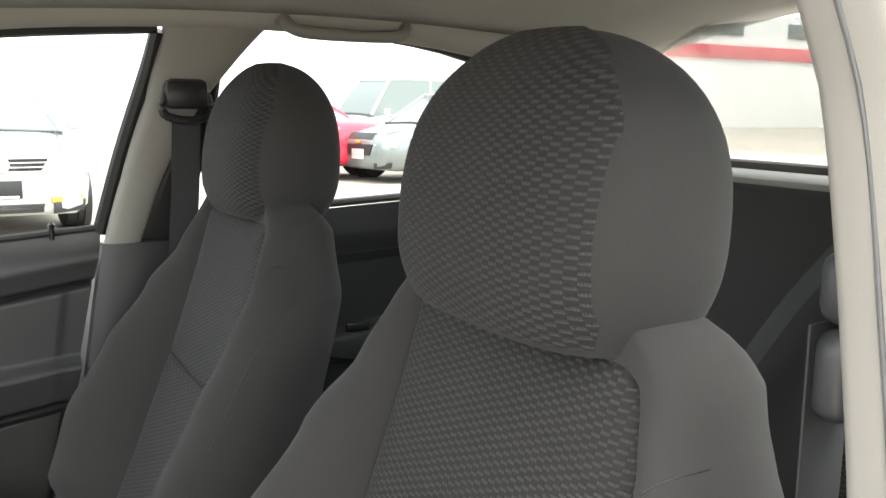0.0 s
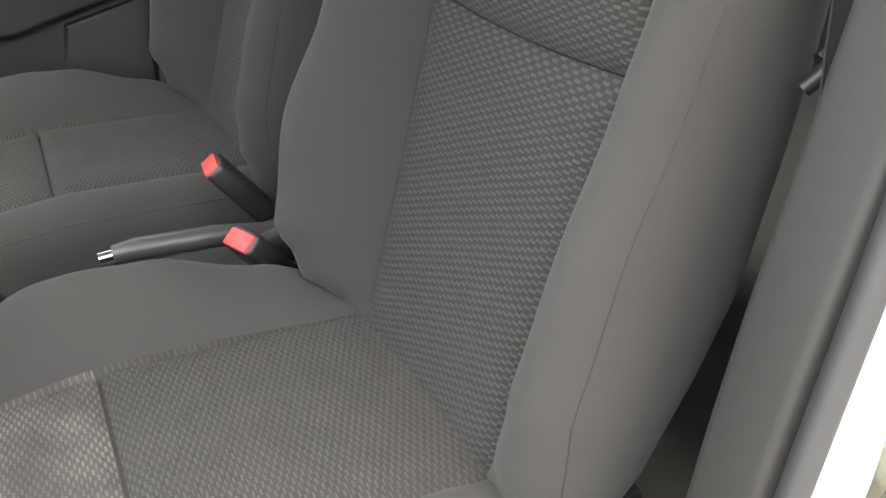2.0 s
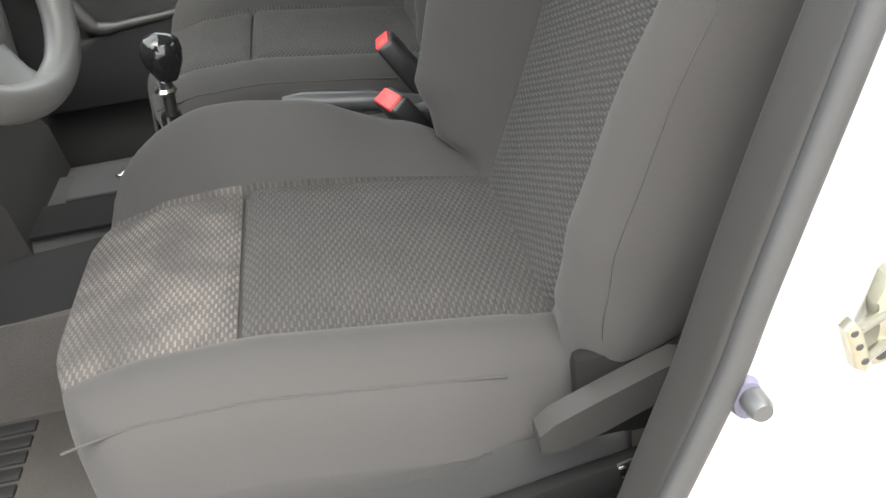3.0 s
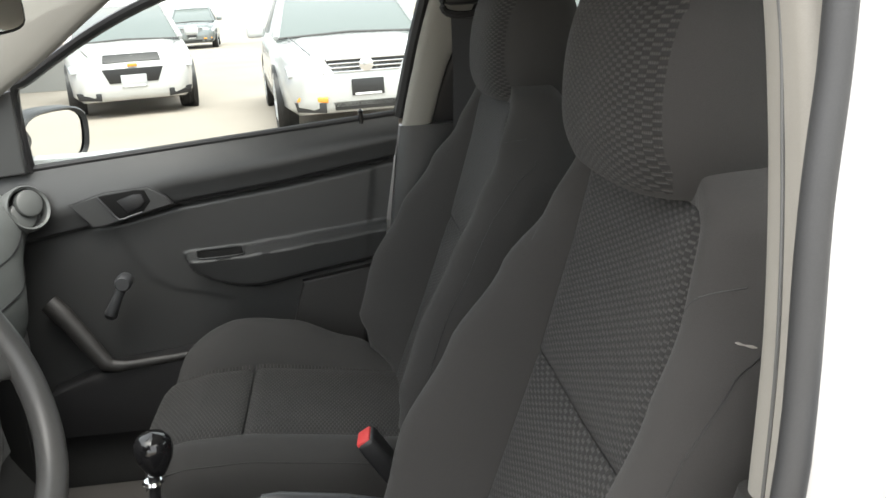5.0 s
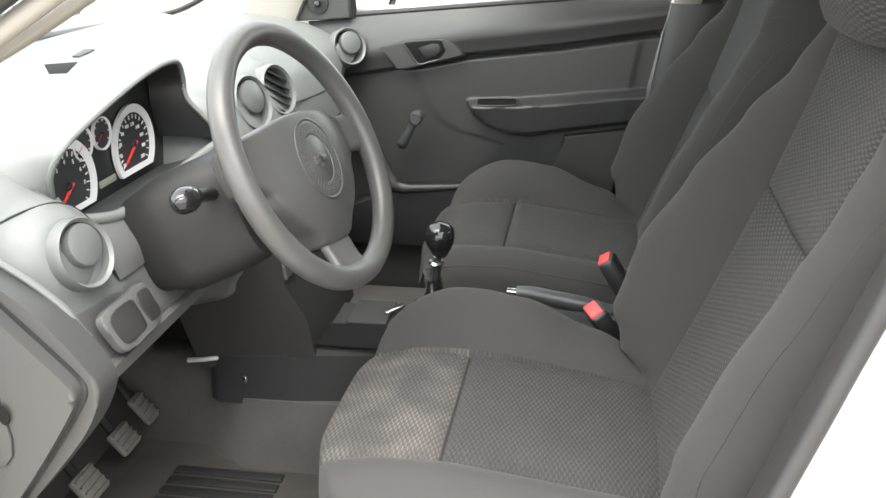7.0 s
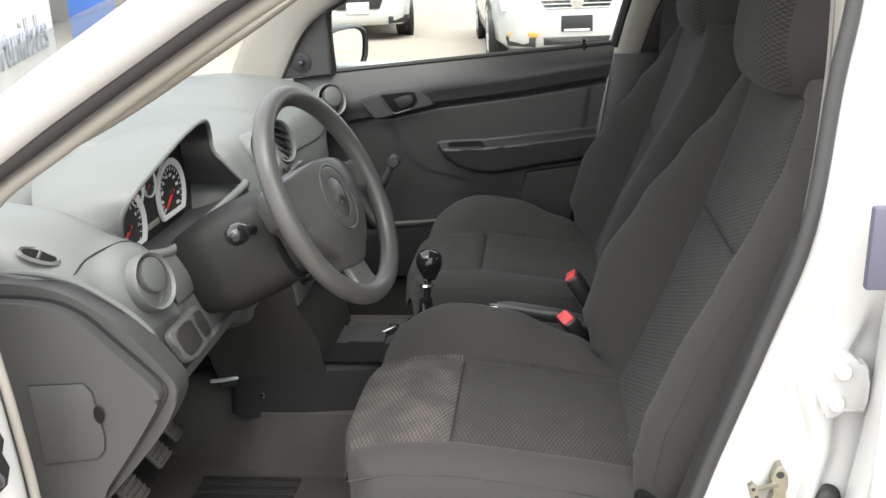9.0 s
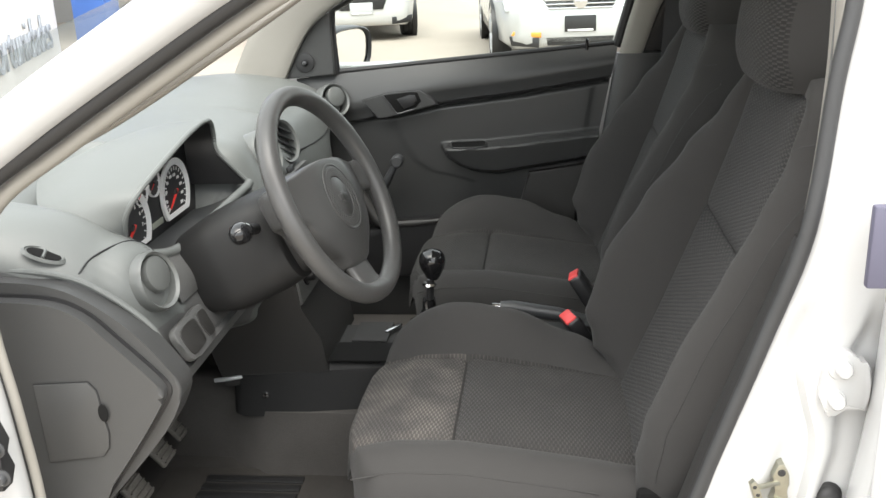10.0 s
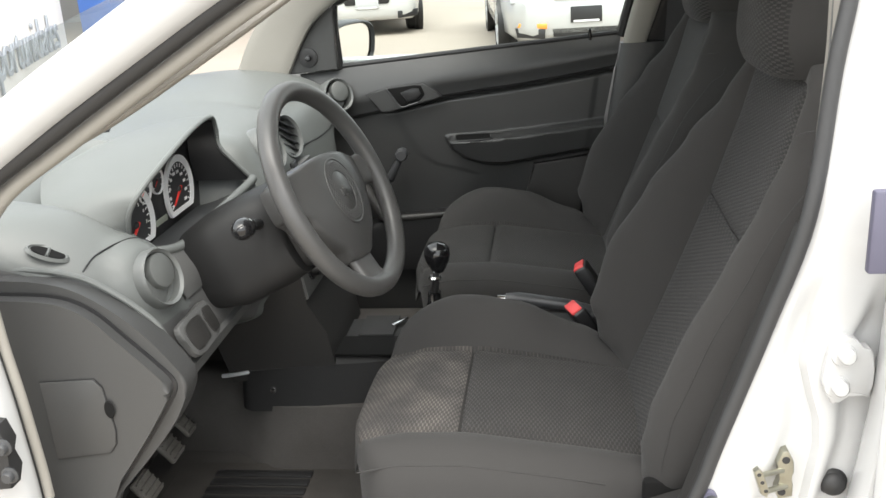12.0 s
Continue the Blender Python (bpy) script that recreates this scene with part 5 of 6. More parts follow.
    # ledge and bezel under the gauges
    lip = smooth_path([(-0.384, -0.519, 0.898), (-0.372, -0.512, 0.875), (-0.352, -0.478, 0.862), (-0.340, -0.430, 0.857), (-0.330, -0.345, 0.868), (-0.318, -0.25, 0.880), (-0.309, -0.19, 0.888), (-0.307, -0.170, 0.893)], 6)
    part("hood_lip", tube(lip, 0.008, 10), DASH, d)
    def ledge(u, v):
        p = lip[round(u * (len(lip) - 1))]
        q = Vector((-0.412, -0.335 + (p.y + 0.335) * 0.9, 0.848))
        w = p + (q - p) * v
        return (w.x, w.y, w.z - 0.008 * math.sin(math.pi * v)), (u, v)
    part("gauge_ledge", sheet("gauge_ledge", ledge, len(lip) - 1, 6), SMOOTH, d)
    def skirt(u, v):
        p = lip[round(u * (len(lip) - 1))]
        q = Vector((-0.312, p.y, 0.800 - 0.005 * math.sin(math.pi * u)))
        w = p + (q - p) * v
        return (w.x + 0.010 * math.sin(math.pi * v), w.y, w.z), (u, v)
    part("gauge_skirt", sheet("gauge_skirt", skirt, len(lip) - 1, 8), MID, d)
    face = [(-0.53, 0.835), (-0.165, 0.835), (-0.155, 0.93), (-0.165, 0.985), (-0.26, 1.0), (-0.35, 0.99), (-0.44, 0.97), (-0.52, 0.94)]
    part("gauge_panel", prism(face, lambda u, v, w: Vector((-0.418 + w, u, v)), 0.004, 0.001), BLACK, d)
    def ring_path(gy, gz, r, chord):
        """Outline of a gauge: a circle, cut flat at the bottom where chord is given."""
        if chord is None:
            return [(gy + r * math.cos(a), gz + r * math.sin(a)) for a in [2 * math.pi * k / 36 for k in range(36)]]
        a0 = math.asin(-chord / r)
        arc = [a0 + (math.pi - 2 * a0) * k / 32 for k in range(33)]
        return [(gy + r * math.cos(a), gz + r * math.sin(a)) for a in arc]
    for gy, gz, r, chord in ((-0.262, 0.900, 0.060, 0.038), (-0.345, 0.938, 0.023, None), (-0.396, 0.936, 0.023, None), (-0.440, 0.889, 0.063, 0.034)):
        out = ring_path(gy, gz, r, chord)
        n = 18 if chord else 8
        g = part("gauge", prism(ring_path(gy, gz, r * 0.9, chord * 0.84 if chord else None), lambda u, v, w: Vector((-0.4115 + w, u, v)), 0.002, 0), GAUGE, d, "black gauge face with white figures")
        inner = ring_path(gy, gz, r * (0.80 if chord else 0.90), chord * 0.80 if chord else None)
        bm = bmesh.new()
        vo = [[bm.verts.new((x, u, v)) for u, v in path] for x, path in ((-0.412, out), (-0.4065, out), (-0.408, inner), (-0.412, inner))]
        for k in range(len(out)):
            for a_, b_ in ((0, 1), (1, 2), (2, 3)):
                bm.faces.new((vo[a_][k], vo[a_][(k + 1) % len(out)], vo[b_][(k + 1) % len(out)], vo[b_][k]))
        part("gauge_ring", bm, SILVERRING, g, "bright silver gauge ring", angle=30)
        for k in range(n):
            a = radians(215 - 250 * k / (n - 1))
            b = rbox((0.0012, 0.0016, r * 0.10), (0, 0, 0), 0)
            rr = r * (0.70 if chord else 0.78)
            bmesh.ops.transform(b, matrix=Matrix.Translation((-0.409, gy + math.cos(a) * rr, gz + math.sin(a) * rr)) @ pose(0, 0, 0, math.degrees(a) - 90, 0, 0), verts=b.verts)
            part("tick", b, LABELWHITE, g)
        a = radians(215)
        part("needle", tube([(-0.4075, gy - math.cos(a) * r * 0.12, gz - math.sin(a) * r * 0.12), (-0.4075, gy + math.cos(a) * r * 0.62, gz + math.sin(a) * r * 0.62)], [r * 0.045, r * 0.025], 6), NEEDLE, g, "red needle")
        part("needle_hub", lathe([(0.0, 0.004), (r * 0.1, 0.003), (r * 0.12, 0.0)], Matrix.Translation((-0.409, gy, gz)) @ pose(0, 0, 0, 0, 90, 0), 14), BLACK, g)
    for k in range(10):
        a = radians(215 - 250 * k / 9)
        text_on("figure", str(20 * k + 20), 0.0075, Matrix.Translation((-0.409, -0.262 + math.cos(a) * 0.034 - 0.006, 0.8975 + math.sin(a) * 0.034)) @ pose(0, 0, 0, 90, 0, 90), LABELWHITE, d)
    for k in range(8):
        a = radians(215 - 215 * k / 7)
        text_on("figure", str(k), 0.008, Matrix.Translation((-0.409, -0.440 + math.cos(a) * 0.038 - 0.002, 0.886 + math.sin(a) * 0.038)) @ pose(0, 0, 0, 90, 0, 90), LABELWHITE, d)
    part("display", rbox((0.003, 0.045, 0.010), (-0.4135, -0.340, 0.868), 0.001), LCD, d, "small grey-green display")
    # round vents on the driver's side
    for vy, vx, vz, r, slats, turn in ((-0.572, -0.324, 0.853, 0.044, False, 10), (-0.015, -0.322, 0.911, 0.049, False, 14), (0.116, -0.322, 0.907, 0.049, True, 14), (0.662, -0.332, 0.903, 0.046, False, 42)):
        m = Matrix.Translation((vx, vy, vz)) @ pose(0, 0, 0, 0, 72, 0 + turn * -1)
        v = part("air_vent", lathe([(r * 0.98, -0.03), (r * 1.0, 0.004), (r * 0.93, 0.01), (r * 0.84, 0.006), (r * 0.82, -0.02)], m, 36), VENT, d, "round air vent")
        part("vent_well", lathe([(0.0, -0.016), (r * 0.83, -0.016), (r * 0.83, -0.02)], m, 24), BLACK, v)
        if slats:
            for k in (-2, -1, 0, 1, 2):
                b = rbox((r * 1.55 * math.cos(k * 0.42), 0.003, 0.02), (0, k * r * 0.32, -0.004), 0.001, pose(0, 0, 0, 25))
                bmesh.ops.transform(b, matrix=m @ pose(0, 0, 0, 0, 0, 60), verts=b.verts)
                part("slat", b, SMOOTH, v)
        else:
            # a shutter in two leaves, one a step lower than the other
            turn_m = m @ pose(0, 0, 0, 0, 0, -35)
            for shift, low in ((-0.25, 0.001), (0.27, -0.011)):
                part("flap", lathe([(0.0, low + 0.0075), (r * 0.48, low + 0.007), (r * 0.57, low + 0.005), (r * 0.60, low), (r * 0.60, low - 0.008)], turn_m @ Matrix.Translation((r * shift, 0, 0)), 36), VENT, v)
    # demister outlet at the side and the well near the windscreen
    om = Matrix.Translation(drape((-0.438, -0.647, 1.05), (0, 0, -1)) + Vector((0, 0, 0.001))) @ pose(0, 0, 0, 14, 24, 20)
    o = part("side_outlet", lathe([(0.0, 0.002), (0.82, 0.002), (0.86, 0.004), (1.0, 0.0)], om @ Matrix.Diagonal((0.030, 0.016, 1, 1)), 28), DASH, d)
    # solid plates whose black gives the shade inside the two openings
    for k in (-1, 1):
        mouth = [(k * (0.0025 + 0.020 * (j / 8) ** 0.9), side * 0.0095 * (1 - (j / 8) ** 2) ** 0.5) for side, js in ((1, range(9)), (-1, range(7, -1, -1))) for j in js]
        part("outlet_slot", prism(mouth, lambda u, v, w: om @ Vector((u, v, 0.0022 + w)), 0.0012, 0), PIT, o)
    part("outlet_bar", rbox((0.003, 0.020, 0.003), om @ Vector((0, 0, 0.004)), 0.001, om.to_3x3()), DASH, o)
    # thin plates coloured with the shade inside the slots
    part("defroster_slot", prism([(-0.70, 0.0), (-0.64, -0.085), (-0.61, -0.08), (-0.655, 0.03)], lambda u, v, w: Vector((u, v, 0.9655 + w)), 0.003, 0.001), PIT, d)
    part("defroster_slot", prism([(-0.72, 0.17), (-0.70, 0.09), (-0.685, 0.09), (-0.70, 0.17)], lambda u, v, w: Vector((u, v, 0.9660 + w)), 0.003, 0.001), BLACK, d)
    # end cap with the fuse cover
    cap = [(-0.62, 0.877), (-0.54, 0.877), (-0.472, 0.876), (-0.427, 0.874), (-0.393, 0.867), (-0.361, 0.849), (-0.331, 0.819), (-0.300, 0.787), (-0.276, 0.760), (-0.271, 0.744), (-0.280, 0.724), (-0.318, 0.667), (-0.379, 0.585), (-0.42, 0.54), (-0.62, 0.53)]
    side = [(-0.62, 0.897), (-0.54, 0.897), (-0.478, 0.896), (-0.434, 0.893), (-0.391, 0.883), (-0.350, 0.860), (-0.312, 0.829), (-0.284, 0.797), (-0.265, 0.771), (-0.255, 0.750), (-0.258, 0.727), (-0.281, 0.685), (-0.335, 0.620), (-0.39, 0.56), (-0.42, 0.53), (-0.62, 0.53)]
    side = [(q.x, q.y) for q in smooth_path([(u, v, 0) for u, v in side], 3, True)]
    cap = [(q.x, q.y) for q in smooth_path([(u, v, 0) for u, v in cap], 3, True)]
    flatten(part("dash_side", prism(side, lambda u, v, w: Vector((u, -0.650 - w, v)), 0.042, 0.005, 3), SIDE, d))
    bead = smooth_path([(-0.56, -0.668, 0.903), (-0.489, -0.667, 0.903), (-0.442, -0.667, 0.901), (-0.408, -0.665, 0.895), (-0.377, -0.663, 0.884), (-0.344, -0.660, 0.862), (-0.318, -0.655, 0.838), (-0.300, -0.650, 0.815), (-0.293, -0.645, 0.795), (-0.290, -0.635, 0.780)], 5)
    part("side_bead", tube(bead, 0.0042, 8), DASH, d)
    c0 = (-0.45, 0.72)
    part("cap_gap", prism([(c0[0] + (u - c0[0]) * 1.03, c0[1] + (v - c0[1]) * 1.03) for u, v in cap], lambda u, v, w: Vector((u, -0.688 - w, v)), 0.006, 0.001), BLACK, d)
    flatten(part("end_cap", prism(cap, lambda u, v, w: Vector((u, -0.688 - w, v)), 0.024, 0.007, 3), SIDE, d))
    fuse = [(-0.445, 0.76), (-0.37, 0.765), (-0.36, 0.753), (-0.352, 0.69), (-0.355, 0.669), (-0.365, 0.656), (-0.442, 0.645)]
    f0 = (-0.40, 0.705)
    part("fuse_gap", prism([(f0[0] + (u - f0[0]) * 1.03, f0[1] + (v - f0[1]) * 1.025) for u, v in fuse], lambda u, v, w: Vector((u, -0.7115 - w, v)), 0.001, 0), BLACK, d)
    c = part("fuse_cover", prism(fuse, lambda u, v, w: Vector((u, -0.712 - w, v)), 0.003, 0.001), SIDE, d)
    # flat disc; the notch's shade is put into its colour
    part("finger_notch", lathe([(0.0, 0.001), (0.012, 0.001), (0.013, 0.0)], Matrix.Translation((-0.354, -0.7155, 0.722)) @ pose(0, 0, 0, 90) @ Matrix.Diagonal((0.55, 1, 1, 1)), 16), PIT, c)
    # switch panel under the vent
    m = Matrix.Translation((-0.287, -0.545, 0.762)) @ pose(0, 0, 0, 0, 65, 0)
    frame_ = [(q.x, q.y) for q in smooth_path([(-0.026, -0.052, 0), (-0.028, 0.0, 0), (-0.027, 0.050, 0), (0.0, 0.056, 0), (0.024, 0.048, 0), (0.028, 0.0, 0), (0.026, -0.044, 0), (0.0, -0.056, 0)], 4, True)]
    sp = part("switch_panel", prism(frame_, lambda u, v, w: m @ Vector((u, v, -0.006 + w)), 0.010, 0.003), MID, d)
    for yy, w_, wx in ((-0.018, 0.058, 0.040), (0.034, 0.030, 0.038)):
        blank = [(q.x, q.y) for q in smooth_path([(-wx / 2, yy - w_ * 0.40, 0), (-wx / 2, yy + w_ * 0.42, 0), (-wx * 0.2, yy + w_ / 2, 0), (wx * 0.4, yy + w_ / 2, 0), (wx / 2, yy + w_ * 0.3, 0), (wx / 2, yy - w_ * 0.34, 0), (0, yy - w_ / 2, 0)], 3, True)]
        part("switch", prism(blank, lambda u, v, w: m @ Vector((u, v, 0.0035 + w)), 0.0022, 0.001), DARK, sp)
    # lower knee panel
    part("knee_panel", loft([[Vector((-0.284, y, 0.725)), Vector((-0.286, y, 0.708)), Vector((-0.30, y, 0.695)), Vector((-0.40, y, 0.69)), Vector((-0.35, y, 0.74))] for y in (-0.66, -0.50, -0.36, -0.28)]), MID, d)
    part("under_panel", loft([[Vector((-0.36, y, 0.69)), Vector((-0.46, y, 0.57)), Vector((-0.55, y, 0.52)), Vector((-0.60, y, 0.56)), Vector((-0.50, y, 0.70))] for y in (-0.67, -0.13)]), MID, d)
    # centre stack: radio and heater controls
    part("console_side", loft([[Vector((-0.287, y, 0.855)), Vector((-0.264, y, 0.72)), Vector((-0.250, y, 0.62)), Vector((-0.215, y, 0.56)), Vector((-0.205, y, 0.49)), Vector((-0.42, y, 0.45)), Vector((-0.47, y, 0.62)), Vector((-0.45, y, 0.855))] for y in (-0.112, -0.105, 0.145, 0.152)]), DARK, d)
    cs = part("console_face", loft([[Vector((-0.283, y, 0.86)), Vector((-0.259, y, 0.72)), Vector((-0.246, y, 0.632)), Vector((-0.252, y, 0.628)), Vector((-0.268, y, 0.72)), Vector((-0.292, y, 0.86))] for y in (-0.108, -0.09, 0.13, 0.148)]), MID, d, "grey centre console face")
    part("radio", rbox((0.012, 0.18, 0.06), (-0.262, 0.02, 0.79), 0.003, pose(0, 0, 0, 0, -10, 0)), BLACK, d)
    for k in range(4):
        part("radio_button", rbox((0.006, 0.03, 0.008), (-0.254, -0.04 + 0.04 * k, 0.775), 0.002, pose(0, 0, 0, 0, -10, 0)), SMOOTH, d)
    for y in (-0.045, 0.02, 0.085):
        m = Matrix.Translation((-0.256, y, 0.675)) @ pose(0, 0, 0, 0, 88, 0)
        kb = part("heater_knob", lathe([(0.026, 0.0), (0.026, 0.006), (0.019, 0.009), (0.017, 0.022), (0.0, 0.024)], m, 24), BLACK, d)
        part("knob_ring", lathe([(0.027, 0.0), (0.029, 0.004), (0.026, 0.007)], m, 24), CHROME, kb)
    part("hazard_switch", rbox((0.008, 0.035, 0.018), (-0.292, 0.05, 0.862), 0.003, pose(0, 0, 0, 0, -15, 0)), BLACK, d)


def build_steering():
    C = Vector((-0.099, -0.3916, 0.930))
    tilt = 25.4
    m = Matrix.Translation(C) @ pose(0, 0, 0, 0, 0, -8.2) @ pose(0, 0, 0, 0, 90 - tilt, 0)      # local z along the axis, towards the driver
    t = thing("steering_wheel", "dark grey three-spoke steering wheel with a padded hub", "steering wheel", C)
    R, r = 0.164, 0.0155
    ring = [m @ Vector((R * math.cos(a), R * math.sin(a), 0)) for a in [2 * math.pi * k / 72 for k in range(72)]]
    ax = (m.to_3x3() @ Vector((0, 0, 1)))
    part("rim", tube(ring, r, 16, closed=True, up=ax), WHEEL, t, "worn grained rim")
    # local x points down-back, -x up; y across; the wheel is turned a little
    wm = m @ pose(0, 0, 0, 0, 0, -6)
    half = [(-0.056, 0.030), (-0.053, 0.060), (-0.047, 0.095), (-0.043, 0.122), (-0.036, 0.132), (-0.008, 0.133), (0.014, 0.129), (0.021, 0.119), (0.031, 0.107), (0.048, 0.097), (0.076, 0.071), (0.092, 0.051), (0.104, 0.041), (0.112, 0.034), (0.116, 0.018)]
    edge = smooth_path([(a, b, 0) for a, b in [(-0.057, 0.0)] + half + [(0.1165, 0.0)] + [(a, -b) for a, b in half[::-1]]], 4, True)
    def crown(x, y):
        """Height of the padded cover: nearly flat in the middle, falling away to the rim."""
        f = min(1.0, max(0.0, (math.hypot(x, y) - 0.05) / 0.09))
        return 0.010 - 0.020 * f * f * (3 - 2 * f)
    def hub_loop(k, low=None, drop=0.0):
        return [wm @ Vector((q.x * k, q.y * k, crown(q.x * k, q.y * k) - drop if low is None else low)) for q in edge]
    part("hub", loft([hub_loop(0.90, -0.060), hub_loop(0.975, -0.045), hub_loop(1.0, None, 0.016), hub_loop(1.0, None, 0.008), hub_loop(0.988, None, 0.0035), hub_loop(0.965, None, 0.001)] + [hub_loop(k) for k in (0.93, 0.86, 0.78, 0.68, 0.56, 0.42, 0.25, 0.05)]), WHEEL, t, "padded hub cover")
    def arm(rows, across):
        loops = []
        for a, c_, w, h in rows:
            sec = [(w * math.copysign(abs(math.cos(g)) ** 0.55, math.cos(g)), 0.010 * math.copysign(abs(math.sin(g)) ** 0.8, math.sin(g))) for g in [2 * math.pi * k / 24 for k in range(24)]]
            loops.append([wm @ (Vector((c_ + e, a, h + f)) if across else Vector((a, c_ + e, h + f))) for e, f in sec])
        return loft(loops)
    for k in (-1, 1):
        part("spoke", arm([(k * 0.10, -0.014, 0.030, -0.020), (k * 0.130, -0.014, 0.027, -0.0175), (k * 0.146, -0.014, 0.027, -0.013), (k * 0.160, -0.014, 0.033, -0.006)], True), WHEEL, t)
    part("spoke", arm([(0.085, 0.0, 0.036, -0.024), (0.115, 0.0, 0.0325, -0.0185), (0.140, 0.0, 0.032, -0.014), (0.152, 0.0, 0.036, -0.010), (0.161, 0.0, 0.042, -0.006)], False), WHEEL, t)
    disc = wm @ pose(0.008, 0, 0.0098) @ Matrix.Diagonal((1.0, 0.86, 1, 1))
    dial = part("badge_disc", lathe([(0.0555, -0.0015), (0.0545, 0.0012), (0.0525, 0.0018), (0.0505, 0.0004), (0.049, 0.0010), (0.033, 0.0012), (0.032, 0.0002), (0.030, 0.0012), (0.0, 0.0016)], disc, 48), WHEEL, t, "round hub disc with a pebbled band")
    dots = bmesh.new()
    for ring_r, n in ((0.0355, 36), (0.039, 40), (0.0425, 44), (0.046, 48)):
        for i in range(n):
            a = 2 * math.pi * (i + 0.5 * (ring_r in (0.039, 0.046))) / n
            lathe([(0.0, 0.0016), (0.0011, 0.0012), (0.0014, 0.0)], disc @ Matrix.Translation((ring_r * math.cos(a), ring_r * math.sin(a), 0.0008)), 5, dots)
    part("pebbled_band", dots, WHEEL, dial)
    b = rbox((0.011, 0.034, 0.003), (0, 0, 0), 0.001)
    b = rbox((0.019, 0.013, 0.003), (0, 0, 0), 0.001, bm=b)
    bmesh.ops.transform(b, matrix=disc @ pose(0.002, 0, 0.002), verts=b.verts)
    part("badge", b, WHEEL, dial, "small raised badge")
    # column
    c = thing("steering_column", "dark plastic steering column shroud with stalks", "steering column", C - ax * 0.15)
    def col(kx, ky, off, h):
        return [m @ Vector((off + kx * math.copysign(abs(math.cos(a)) ** 0.5, math.cos(a)), ky * math.copysign(abs(math.sin(a)) ** 0.5, math.sin(a)), h)) for a in [2 * math.pi * i / 32 for i in range(32)]]
    part("shroud", loft([col(0.062, 0.056, 0.022, -0.086), col(0.072, 0.067, 0.024, -0.092), col(0.079, 0.080, 0.022, -0.125), col(0.080, 0.097, 0.022, -0.18), col(0.080, 0.100, 0.022, -0.20), col(0.070, 0.09, 0.02, -0.25)]), SHROUD, c)
    part("collar", loft([col(0.048, 0.042, 0.02, -0.04), col(0.056, 0.050, 0.026, -0.05), col(0.062, 0.055, 0.030, -0.095)]), SHROUD, c)
    def stalk(s):
        a = m @ Vector((-0.008, s * 0.06, -0.115))
        b_ = m @ Vector((-0.018, s * 0.135, -0.085))
        e = m @ Vector((-0.022, s * 0.190, -0.072))
        st = part("stalk", tube([a, b_], [0.009, 0.008], 10), BLACK, c)
        part("stalk_knob", tube([b_, b_ + (e - b_) * 0.2, b_ + (e - b_) * 0.5, b_ + (e - b_) * 0.75, b_ + (e - b_) * 0.92, e], [0.009, 0.013, 0.0165, 0.0155, 0.010, 0.002], 16), GLOSS, st)
    stalk(-1)
    stalk(1)
    k = part("ignition_key", rbox((0.02, 0.03, 0.006), m @ Vector((0.01, 0.075, -0.13)), 0.002), CHROME, c)


